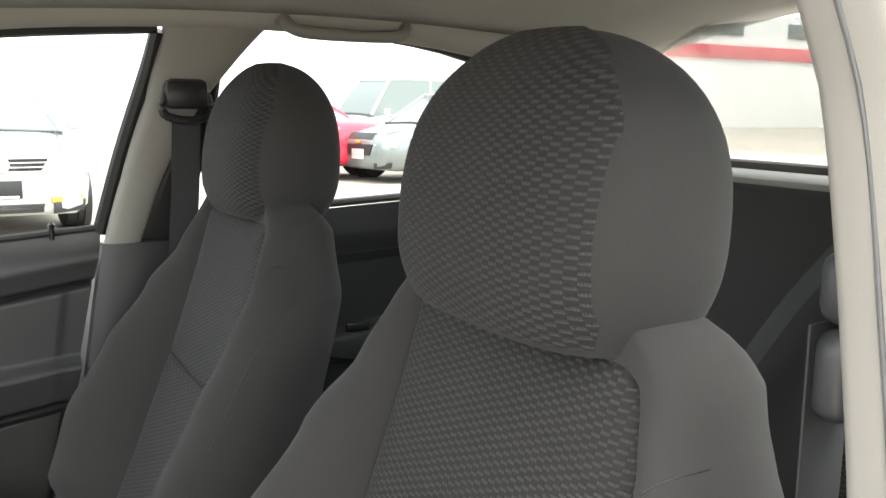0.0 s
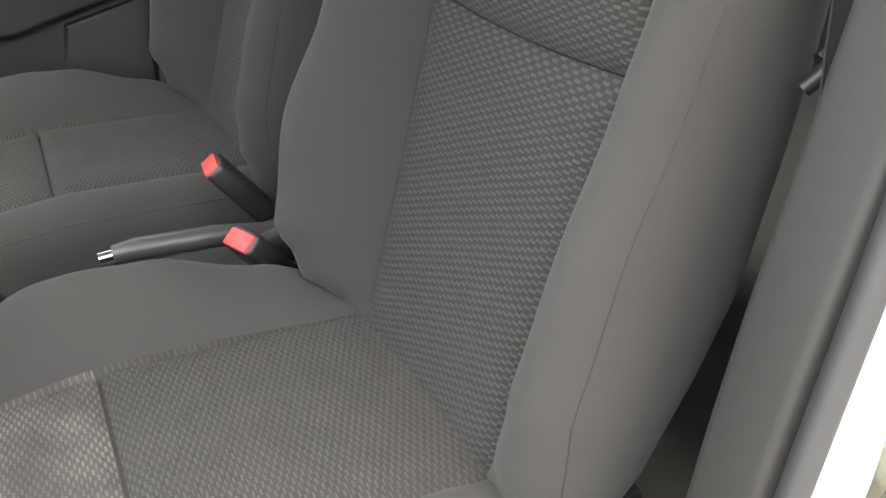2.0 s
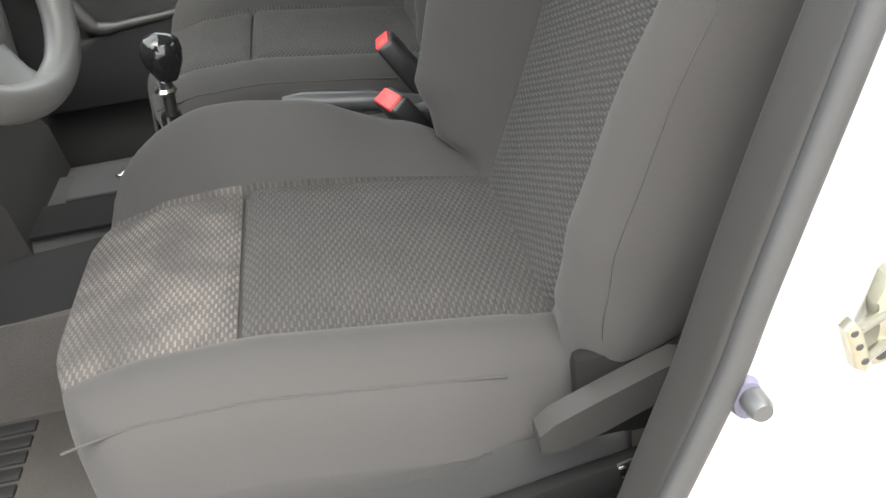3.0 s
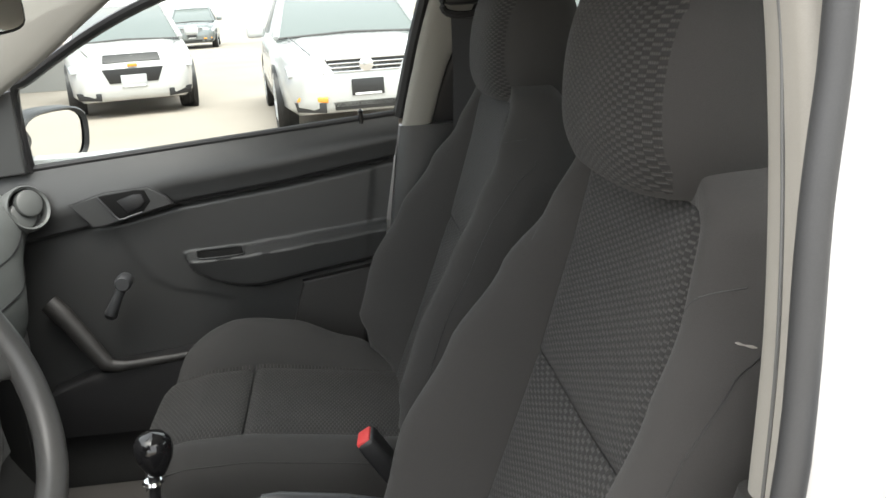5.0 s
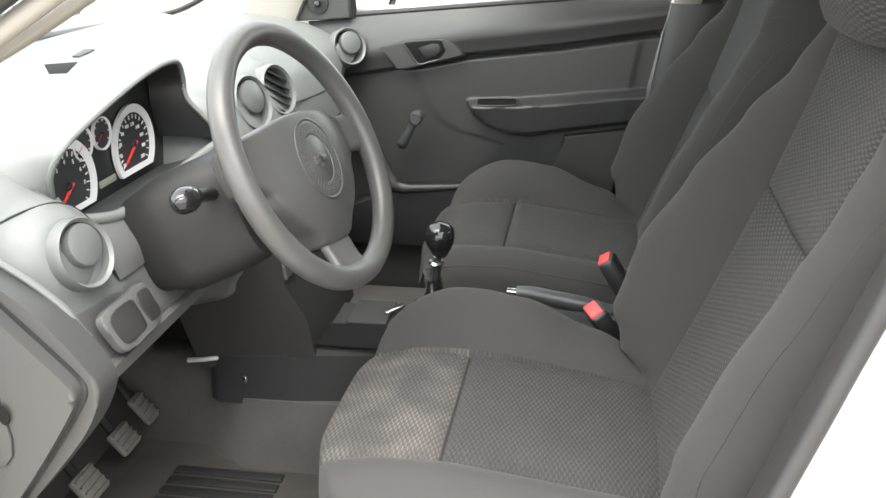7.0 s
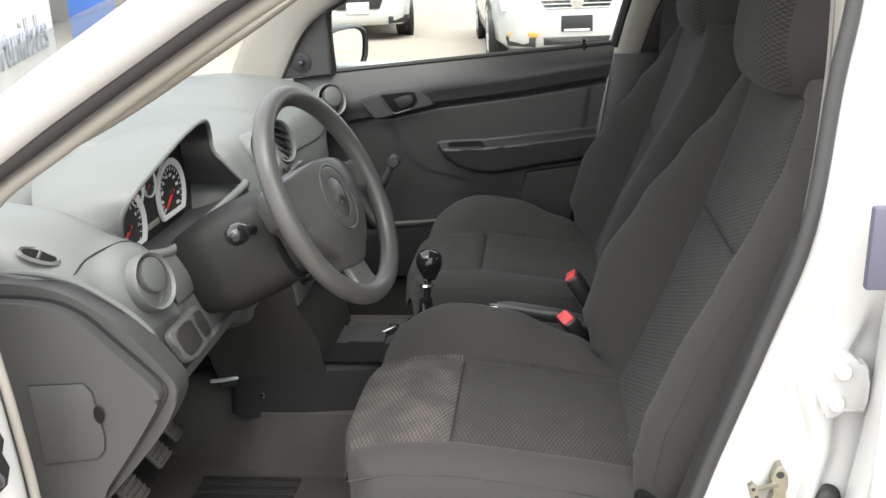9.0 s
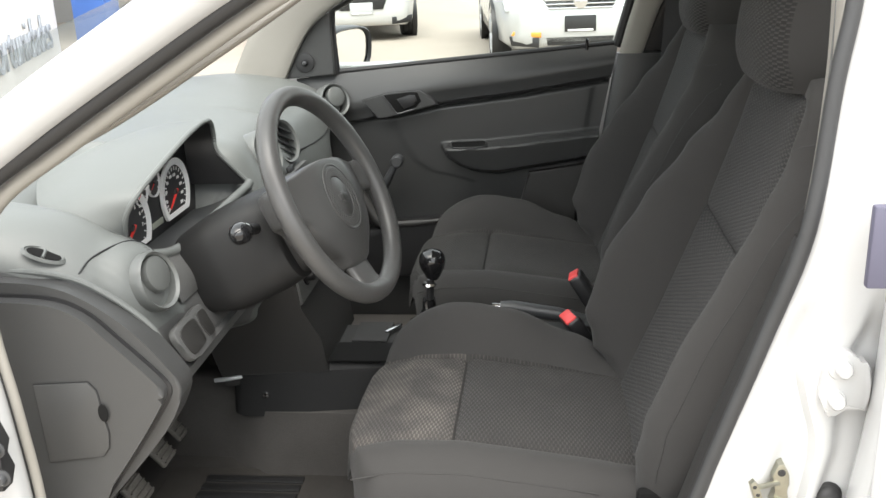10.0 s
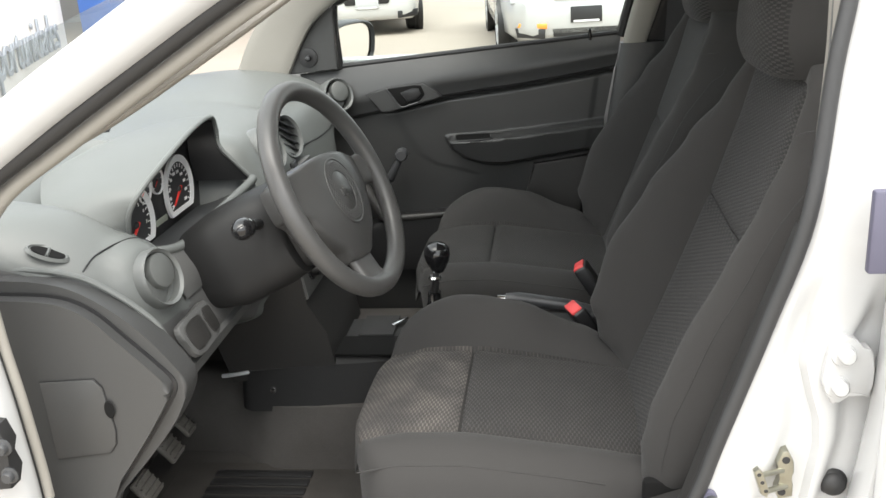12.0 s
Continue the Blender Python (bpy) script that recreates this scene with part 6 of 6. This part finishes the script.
def build_console():
    t = thing("centre_console", "dark grey plastic console between the seats", "centre console", (-0.1, 0, 0.4))
    def sec(x, top, w):
        return [Vector((x, -w - 0.012, 0.39)), Vector((x, -w - 0.004, top - 0.012)), Vector((x, -w + 0.012, top)), Vector((x, w - 0.012, top)), Vector((x, w + 0.004, top - 0.012)), Vector((x, w + 0.012, 0.39))]
    part("body", loft([sec(-0.412, 0.430, 0.085), sec(-0.405, 0.462, 0.098), sec(-0.385, 0.488, 0.110), sec(-0.25, 0.500, 0.108), sec(-0.14, 0.503, 0.10), sec(-0.06, 0.505, 0.085), sec(-0.045, 0.528, 0.080), sec(0.0, 0.53, 0.075), sec(0.15, 0.53, 0.07), sec(0.40, 0.52, 0.07)]), CONSOLE, t)
    part("cover_plate", rbox((0.075, 0.10, 0.006), (-0.140, 0.040, 0.508), 0.002), CONSOLE, t, "flat grey cover plate")
    # thin plate, black with the shade of a deep tray
    part("tray", rbox((0.18, 0.088, 0.004), (-0.165, -0.056, 0.5055), 0.001), PIT, t, "console tray, its deep shade put into near-black")
    part("plate_clip", rbox((0.05, 0.010, 0.006), (-0.098, 0.05, 0.513), 0.002, pose(0, 0, 0, 0, 0, 60)), CHROME, t)
    part("screw", lathe([(0.0, 0.006), (0.006, 0.005), (0.008, 0.0)], Matrix.Translation((-0.336, -0.119, 0.438)) @ pose(0, 0, 0, 90), 12), CHROME, t)
    g = thing("gear_lever", "gear lever with a glossy black ball knob", "gear lever", (-0.01, 0, 0.53))
    part("boot", loft([[Vector((-0.012 + s * math.copysign(abs(math.cos(a)) ** .5, math.cos(a)), s * 0.9 * math.copysign(abs(math.sin(a)) ** .5, math.sin(a)), z)) for a in [2 * math.pi * k / 16 for k in range(16)]] for s, z in ((0.05, 0.53), (0.046, 0.545), (0.024, 0.56), (0.014, 0.58), (0.013, 0.60))]), GLOSS, g)
    part("shaft", tube([(-0.012, 0, 0.58), (-0.006, 0, 0.65)], 0.008, 10), BLACK, g)
    part("collar", lathe([(0.012, 0), (0.015, 0.004), (0.012, 0.008)], Matrix.Translation((-0.009, 0, 0.628)), 16), CHROME, g)
    part("knob", lathe([(0.012, -0.035), (0.016, -0.028), (0.024, -0.012), (0.027, 0.002), (0.025, 0.015), (0.017, 0.024), (0.0, 0.028)], Matrix.Translation((-0.002, 0, 0.68)), 24), GLOSS, g)
    h = thing("handbrake", "dark grey handbrake lever with a silver button", "handbrake", (0.2, -0.015, 0.55))
    part("grip", tube([(0.135, -0.012, 0.588), (0.16, -0.014, 0.588), (0.25, -0.016, 0.575), (0.33, -0.016, 0.555)], [0.012, 0.0145, 0.014, 0.012], 12), SMOOTH, h)
    part("button", tube([(0.118, -0.012, 0.589), (0.14, -0.012, 0.588)], 0.008, 10), CHROME, h)
    part("boot", rbox((0.14, 0.06, 0.05), (0.36, -0.016, 0.54), 0.015), BLACK, h)


def build_pedals():
    for nm, x, y, z, w, h, lab in (("clutch_pedal", -0.525, -0.340, 0.352, 0.062, 0.052, "worn ribbed rubber clutch pedal"), ("brake_pedal", -0.53, -0.212, 0.356, 0.056, 0.048, "worn ribbed rubber brake pedal"), ("accelerator_pedal", -0.548, -0.105, 0.352, 0.04, 0.06, "worn rubber accelerator pedal")):
        t = thing(nm, lab, "pedal", (x, y, z), group="pedals")
        b = rbox((h, w, 0.012), (0, 0, 0), 0.005)
        for k in range(4):
            b = rbox((0.004, w * 0.85, 0.006), (-h * 0.36 + h * 0.24 * k, 0, 0.008), 0.001, bm=b)
        bmesh.ops.transform(b, matrix=Matrix.Translation((x, y, z)) @ pose(0, 0, 0, 0, 50, 0), verts=b.verts)
        part("pad", b, PEDALMETAL, t)
        part("arm", tube([(x - 0.012, y, z), (x - 0.09, y, z + 0.12), (x - 0.10, y, z + 0.25)], 0.008, 8), BLACK, t)
    m = thing("floor_mat", "dark carpet floor mat with a ribbed rubber heel pad", "floor mat", (-0.3, -0.4, 0.27))
    part("mat", rbox((0.50, 0.46, 0.010), (-0.29, -0.37, 0.276), 0.004), MAT_RUBBER, m)
    for k in range(10):
        part("heel_rib", rbox((0.20, 0.021, 0.006), (-0.355, -0.455 + 0.030 * k, 0.283), 0.002), RUBBER, m)
    part("white_wire", tube(smooth_path([(-0.440, -0.118, 0.468), (-0.41, -0.118, 0.472), (-0.37, -0.105, 0.474)], 3), 0.0045, 8), SILVERPLASTIC, m)


def build_inside_mirror():
    t = thing("rear_view_mirror", "black rear-view mirror on the windscreen", "rear-view mirror", (-0.15, 0.0, 1.27))
    m = Matrix.Translation((-0.155, 0.0, 1.272)) @ pose(0, 0, 0, 0, -3, -28)
    def shell(kx, ky, x):
        return [m @ Vector((x, 0.115 * ky * math.copysign(abs(math.cos(a)) ** 0.5, math.cos(a)), 0.032 * kx * math.copysign(abs(math.sin(a)) ** 0.5, math.sin(a)))) for a in [2 * math.pi * k / 28 for k in range(28)]]
    part("housing", loft([shell(1, 1, 0.0), shell(1.02, 1.01, -0.008), shell(0.9, 0.97, -0.025), shell(0.4, 0.8, -0.034)]), BLACK, t)
    part("mirror_glass", loft([shell(0.88, 0.965, 0.001), shell(0.88, 0.965, 0.002)]), MIRROR, t, "silvered mirror glass")
    part("stalk", tube([m @ Vector((-0.03, 0, 0)), (-0.24, 0.02, 1.285), (-0.27, 0.02, 1.265)], 0.01, 8), BLACK, t)


def build_windscreen():
    w = part("windscreen", sheet("windscreen", lambda u, v: ((-0.90 + 1.0 * v, (-0.70 + 0.11 * v) + 2 * (0.70 - 0.11 * v) * u, 0.945 + 0.445 * v + 0.05 * math.sin(math.pi * v)  - 0.02 * (2 * u - 1) ** 2), (u, v)), 16, 16), GLASS)
    w.visible_shadow = False
    tagged(w, "clear laminated windscreen", "windscreen", kind="structure")
    b = part("trim_screen", tube(smooth_path([(-0.85, -0.69, 0.962), (-0.855, 0.0, 0.985), (-0.85, 0.69, 0.962), (-0.72, 0.69, 1.0), (-0.56, 0.672, 1.10), (-0.435, 0.652, 1.19), (-0.305, 0.635, 1.285), (-0.24, 0.627, 1.328), (-0.12, 0.60, 1.372)], 6), 0.007, 8), BLACK)
    tagged(b, "black border along the windscreen edge", "trim", kind="structure")
    wip = thing("wiper", "black windscreen wiper lying on the screen", "wiper", (-0.9, 0.2, 0.98))
    part("blade", tube([(-0.875, -0.30, 0.985), (-0.80, 0.30, 1.025)], 0.008, 6), BLACK, wip)
    part("arm", tube([(-0.93, -0.35, 0.975), (-0.85, 0.05, 1.02)], 0.006, 6), BLACK, wip)
    hd = part("bonnet", sheet("bonnet", lambda u, v: ((-1.75 + 0.85 * v, -0.75 + 1.5 * u, 0.80 + 0.15 * v - 0.05 * (2 * u - 1) ** 4), (u, v)), 12, 10), WHITE)
    hd.modifiers.new("thick", "SOLIDIFY").thickness = 0.01
    tagged(hd, "white painted bonnet in front of the windscreen", "bonnet", kind="structure")


# ---------- parked cars ----------
def parked_car(label, m, paint, L=4.5, Wd=1.76, Ht=1.46, style="sedan", front="bars"):
    """Nose towards local -y, standing on the ground, at the pose m."""
    t = thing("parked_car", label, "car", (0, 0, 0), group="parked cars")
    hw = Wd / 2
    van = style == "van"
    hood = 0.98 if van else 0.92
    belt_z = 1.0 if van else 0.93
    # lower body: stations along the length
    st = [(0.0, 0.70, 0.28, 0.66), (0.06, 0.80, 0.22, 0.74), (0.25, 0.90, 0.20, 0.80), (0.7, 0.97, 0.20, 0.87), (1.2, 1.0, 0.20, hood), (1.45, 1.0, 0.2, belt_z), (2.4, 1.0, 0.2, belt_z + 0.02),
          (3.3, 1.0, 0.2, belt_z + 0.04), (L - 0.9, 0.99, 0.2, belt_z + 0.06), (L - 0.35, 0.95, 0.22, belt_z + 0.04), (L - 0.1, 0.88, 0.25, belt_z - 0.02), (L, 0.8, 0.32, belt_z - 0.12)]
    loops = []
    for y, k, z0, z1 in st:
        w = hw * k
        half = [(0.0, z0), (w * 0.85, z0), (w * 0.97, z0 + 0.08), (w, z0 + 0.3), (w * 0.985, z1 - 0.12), (w * 0.93, z1 - 0.03), (w * 0.6, z1 + 0.02), (0, z1 + 0.035)]
        loop = [Vector((x, y, z)) for x, z in half] + [Vector((-x, y, z)) for x, z in half[-2:0:-1]]
        loops.append(loop)
    def put(bm):
        bmesh.ops.transform(bm, matrix=m, verts=bm.verts)
        return bm
    part("body", put(loft(loops)), paint, t, angle=60)
    # greenhouse
    y0, y1, y2, y3 = (1.05, 1.75, L - 0.75, L - 0.15) if van else (1.15, 1.95, L - 1.75, L - 0.95)
    if style == "hatch":
        y2, y3 = L - 0.9, L - 0.25
    gl = []
    for y, z, k in ((y0, belt_z - 0.02, 0.0), (y1, Ht - 0.05, 1.0), ((y1 + y2) / 2, Ht - 0.02, 1.0), (y2, Ht - 0.06, 1.0), (y3, belt_z + 0.03, 0.0)):
        wt = hw * (0.86 if k == 0 else 0.70)
        gl.append([Vector((x, y, zz)) for x, zz in ((-hw * 0.90, belt_z - 0.04), (-wt, z), (wt, z), (hw * 0.90, belt_z - 0.04))])
    part("cabin_glass", put(loft(gl)), CARGLASS, t, "tinted window glass")
    roof = [[Vector((x, y, z)) for x, z in ((-hw * 0.72, Ht - 0.07 - dz), (-hw * 0.66, Ht - 0.02 - dz), (0, Ht - dz), (hw * 0.66, Ht - 0.02 - dz), (hw * 0.72, Ht - 0.07 - dz), (0, Ht - 0.07 - dz))]
            for y, dz in ((y1 - 0.06, 0.035), (y1 + 0.15, 0.008), ((y1 + y2) / 2, 0), (y2 + 0.02, 0.025))]
    part("roof", put(loft(roof)), paint, t)
    for s in (-1, 1):
        part("pillar", put(tube([(s * hw * 0.89, y0 + 0.02, belt_z), (s * hw * 0.70, y1, Ht - 0.05)], 0.035, 8)), paint, t)
        part("pillar", put(tube([(s * hw * 0.89, (y1 + y2) / 2 + 0.05, belt_z), (s * hw * 0.70, (y1 + y2) / 2 + 0.1, Ht - 0.05)], 0.03, 8)), paint, t)
        part("pillar", put(tube([(s * hw * 0.89, y3 - 0.02, belt_z), (s * hw * 0.70, y2, Ht - 0.05)], 0.05, 8)), paint, t)
        if van:
            part("pillar", put(tube([(s * hw * 0.89, L - 1.35, belt_z), (s * hw * 0.70, L - 1.3, Ht - 0.05)], 0.05, 8)), paint, t)
            part("roof_rack", put(tube([(s * 0.5, y1 + 0.2, Ht + 0.04), (s * 0.5, y2, Ht + 0.04)], 0.02, 8)), CHROME, t)
        mm = part("wing_mirror", put(rbox((0.20, 0.09, 0.13), (s * (hw + 0.10), y0 + 0.35, belt_z + 0.08), 0.04, seg=3)), paint, t)
        # lights
        hl = [(s * 0.40, 0.60), (s * 0.76, 0.58), (s * 0.78, 0.69), (s * 0.46, 0.715)]
        part("headlight", put(prism(hl, lambda u, v, w: Vector((u, 0.05 + 0.62 * max(0, abs(u) - 0.56) + 0.6 * max(0, v - 0.64) - w, v)), 0.06, 0.012)), LENS, t, "clear headlight")
        part("tail_light", put(rbox((0.3, 0.04, 0.16), (s * 0.66, L - 0.03, belt_z - 0.16), 0.015)), RED, t, "red tail light")
        if front == "bars":
            part("indicator", put(prism([(s * 0.40, 0.33), (s * 0.70, 0.35), (s * 0.68, 0.395), (s * 0.40, 0.385)], lambda u, v, w: Vector((u, 0.025 + 0.6 * max(0, abs(u) - 0.56) - w, v)), 0.05, 0.006)), AMBER, t, "amber indicator")
        part("fog_opening", put(prism([(s * 0.42, 0.23), (s * 0.70, 0.25), (s * 0.72, 0.345), (s * 0.42, 0.33)], lambda u, v, w: Vector((u, 0.03 + 0.6 * max(0, abs(u) - 0.56) - w, v)), 0.05, 0.006)), BLACK, t)
        # wheels
        for wy in (0.85, L - 0.85):
            c = Matrix.Translation((s * (hw - 0.02), wy, 0.315)) @ pose(0, 0, 0, 0, 90 * s, 0)
            part("wheel_arch", put(lathe([(0.365, -0.05), (0.37, 0.012), (0.34, 0.014), (0.33, -0.1)], c, 28)), BLACK, t)
            w_ = part("wheel", put(lathe([(0.21, -0.2), (0.30, -0.2), (0.315, -0.17), (0.315, -0.03), (0.30, 0.0), (0.21, 0.005)], c, 28)), TYRE, t, "black tyre")
            part("rim", put(lathe([(0.0, -0.02), (0.06, -0.015), (0.15, -0.04), (0.195, -0.02), (0.215, 0.008), (0.215, -0.1)], c, 28)), SILVERPLASTIC, w_)
            for k in range(7):
                a = 2 * math.pi * k / 7
                part("spoke", put(tube([c @ Vector((0.03 * math.cos(a), 0.03 * math.sin(a), -0.005)), c @ Vector((0.205 * math.cos(a), 0.205 * math.sin(a), -0.004))], [0.028, 0.02], 6)), SILVERPLASTIC, w_)
    # nose
    if front == "bars":
        part("grille", put(prism([(-0.40, 0.745), (0.40, 0.745), (0.33, 0.605), (-0.33, 0.605)], lambda u, v, w: Vector((u, 0.045 - w, v)), 0.045, 0.008)), BLACK, t)
        for z, w in ((0.735, 0.39), (0.695, 0.37), (0.655, 0.35), (0.615, 0.33)):
            part("grille_bar", put(rbox((2 * w, 0.02, 0.014), (0, -0.008, z), 0.004)), CHROME, t)
        part("badge", put(lathe([(0.0, 0.02), (0.06, 0.018), (0.072, 0.01), (0.075, 0.0)], Matrix.Translation((0, -0.005, 0.675)) @ pose(0, 0, 0, 90), 24)), CHROME, t, "round chrome badge")
        part("lower_intake", put(prism([(-0.36, 0.335), (0.36, 0.335), (0.33, 0.245), (-0.33, 0.245)], lambda u, v, w: Vector((u, 0.035 - w, v)), 0.035, 0.008)), BLACK, t)
    else:
        part("grille", put(prism([(-0.34, 0.80), (0.34, 0.80), (0.36, 0.70), (-0.36, 0.70)], lambda u, v, w: Vector((u, 0.02 + 0.9 * (v - 0.68) - w, v)), 0.045, 0.008)), BLACK, t)
        part("lower_grille", put(prism([(-0.38, 0.62), (0.38, 0.62), (0.30, 0.44), (-0.30, 0.44)], lambda u, v, w: Vector((u, 0.018 - w, v)), 0.035, 0.008)), BLACK, t)
        part("badge", put(rbox((0.12, 0.02, 0.04), (0, -0.012, 0.66), 0.006)), AMBER, t)
    pl = part("number_plate", put(rbox((0.32, 0.012, 0.16), (0, -0.012, 0.46), 0.004)), BLACK if front == "bars" else SILVERPLASTIC, t, "dark blank plate holder")
    part("plate_bar", put(rbox((0.26, 0.004, 0.02), (0, -0.020, 0.395), 0.002)), LABELWHITE, pl)
    part("number_plate", put(rbox((0.32, 0.012, 0.16), (0, L + 0.005, 0.72), 0.004)), LABELWHITE, t, "white plate")
    # seams of the bonnet
    for s in (-1, 1):
        part("bonnet_seam", put(tube([(s * 0.52, 0.14, 0.785), (s * 0.62, 0.7, 0.90), (s * 0.68, 1.15, 0.945)], 0.005, 5)), BLACK, t)
    part("screen_frame", put(tube([(-hw * 0.86, y0 - 0.01, belt_z + 0.0), (0, y0 - 0.04, belt_z + 0.03), (hw * 0.86, y0 - 0.01, belt_z + 0.0)], 0.015, 6)), BLACK, t)
    return t


def build_yard():
    parked_car("silver-white saloon with a barred chrome grille, parked facing the yard", Matrix.Translation((0.60, 7.95, 0)) @ pose(0, 0, 0, 0, 0, 6), SILVER, 4.5, 1.76, 1.46)
    parked_car("small white hatchback with a split dark grille", Matrix.Translation((-2.28, 11.2, 0)) @ pose(0, 0, 0, 0, 0, 14), CARWHITE, 3.9, 1.68, 1.50, "hatch", "split")
    parked_car("red saloon seen from its tail", Matrix.Translation((4.58, 17.15, 0)) @ pose(0, 0, 0, 0, 0, 203.6), REDPAINT, 4.3, 1.72, 1.43)
    parked_car("grey hatchback parked side on", Matrix.Translation((6.05, 12.8, 0)) @ pose(0, 0, 0, 0, 0, -76), GREYPAINT, 4.0, 1.7, 1.48, "hatch", "split")
    parked_car("white people carrier with a roof rack", Matrix.Translation((8.2, 20.5, 0)) @ pose(0, 0, 0, 0, 0, -80), CARWHITE, 4.8, 1.9, 1.95, "van", "split")
    parked_car("dark green saloon beyond the rear window", Matrix.Translation((18.0, 19.5, 0)) @ pose(0, 0, 0, 0, 0, -55), GREENPAINT, 4.4, 1.74, 1.42)
    for x, y, r, p in ((-4.6, 33, 5, GREYPAINT), (-1.2, 34, -8, SILVER), (1.5, 36, 4, GREENPAINT)):
        parked_car("distant parked car at the end of the yard", Matrix.Translation((x, y, 0)) @ pose(0, 0, 0, 0, 0, r), p, 4.3, 1.72, 1.46)
    w = thing("yard_wall", "white painted wall with large grey lettering", "wall", (-5.2, 7.4, 0))
    along = math.degrees(math.atan2(9.6 - 5.3, -5.95 + 4.5))
    a = Matrix.Translation((-4.5, 5.3, 0)) @ pose(0, 0, 0, 0, 0, along)
    part("wall_face", prism([(-5, 0), (4.9, 0), (4.9, 2.4), (-5, 2.4)], lambda u, v, w_: a @ Vector((u, w_, v)), 0.2, 0), WALLPAINT, w)
    text_on("lettering", "El lugar de las Oportunidades", 0.62, a @ pose(0.6, -0.02, 0.42, 90, 0, 0), GREYTEXT, w, 0.01)
    p = thing("blue_post", "blue painted square post beside the wall", "post", (-5.72, 10.4, 0))
    part("shaft", rbox((0.45, 0.45, 4.2), (-5.75, 10.45, 2.1), 0.01), BLUEPAINT, p)
    part("base", rbox((0.6, 0.6, 0.12), (-5.75, 10.45, 0.06), 0.01), WALLPAINT, p)
    g = thing("workshop", "open-fronted workshop with blue posts, its shade put into the grey", "building", (-9, 16, 0))
    # wall and roof take the grey of the shade under the canopy
    part("back_wall", rbox((9, 0.2, 4.2), (-9.2, 17, 2.1), 0.01), SHADEWALL, g)
    part("roof", rbox((9.4, 6, 0.25), (-9.2, 14.2, 4.3), 0.02), SHADEWALL, g)
    for x in (-12.5, -8.8, -5.2):
        part("post", rbox((0.3, 0.3, 4.2), (x, 11.6, 2.1), 0.01), BLUEPAINT, g)
    b = thing("yard_building", "long white hall with a red band along its front", "building", (60, 45, 0))
    part("wall", rbox((70, 6, 9), (63, 48, 4.5), 0.05), WALLPAINT, b)
    part("red_band", rbox((70, 0.1, 0.9), (63, 44.9, 5.0), 0.02), REDWALL, b)
    for k in range(9):
        part("window", rbox((3.2, 0.1, 1.0), (31 + 7.5 * k, 44.95, 6.6), 0.02), CARGLASS, b)


build_ground()
build_shell()
build_driver_opening()
build_door_striker()
build_door_hinge()
build_front_hinge()
build_passenger_side()
build_wing_mirror()
build_far_pillars()
build_grab_handle()
build_visor()
build_rear()
build_front_seat(-0.38, -1, "dark grey cloth driver seat with woven inserts, worn and dusty", True)
build_front_seat(0.372, 1, "dark grey cloth passenger seat with woven inserts", False)
build_belts()
build_dashboard()
build_steering()
build_console()
build_pedals()
build_inside_mirror()
build_windscreen()
build_yard()
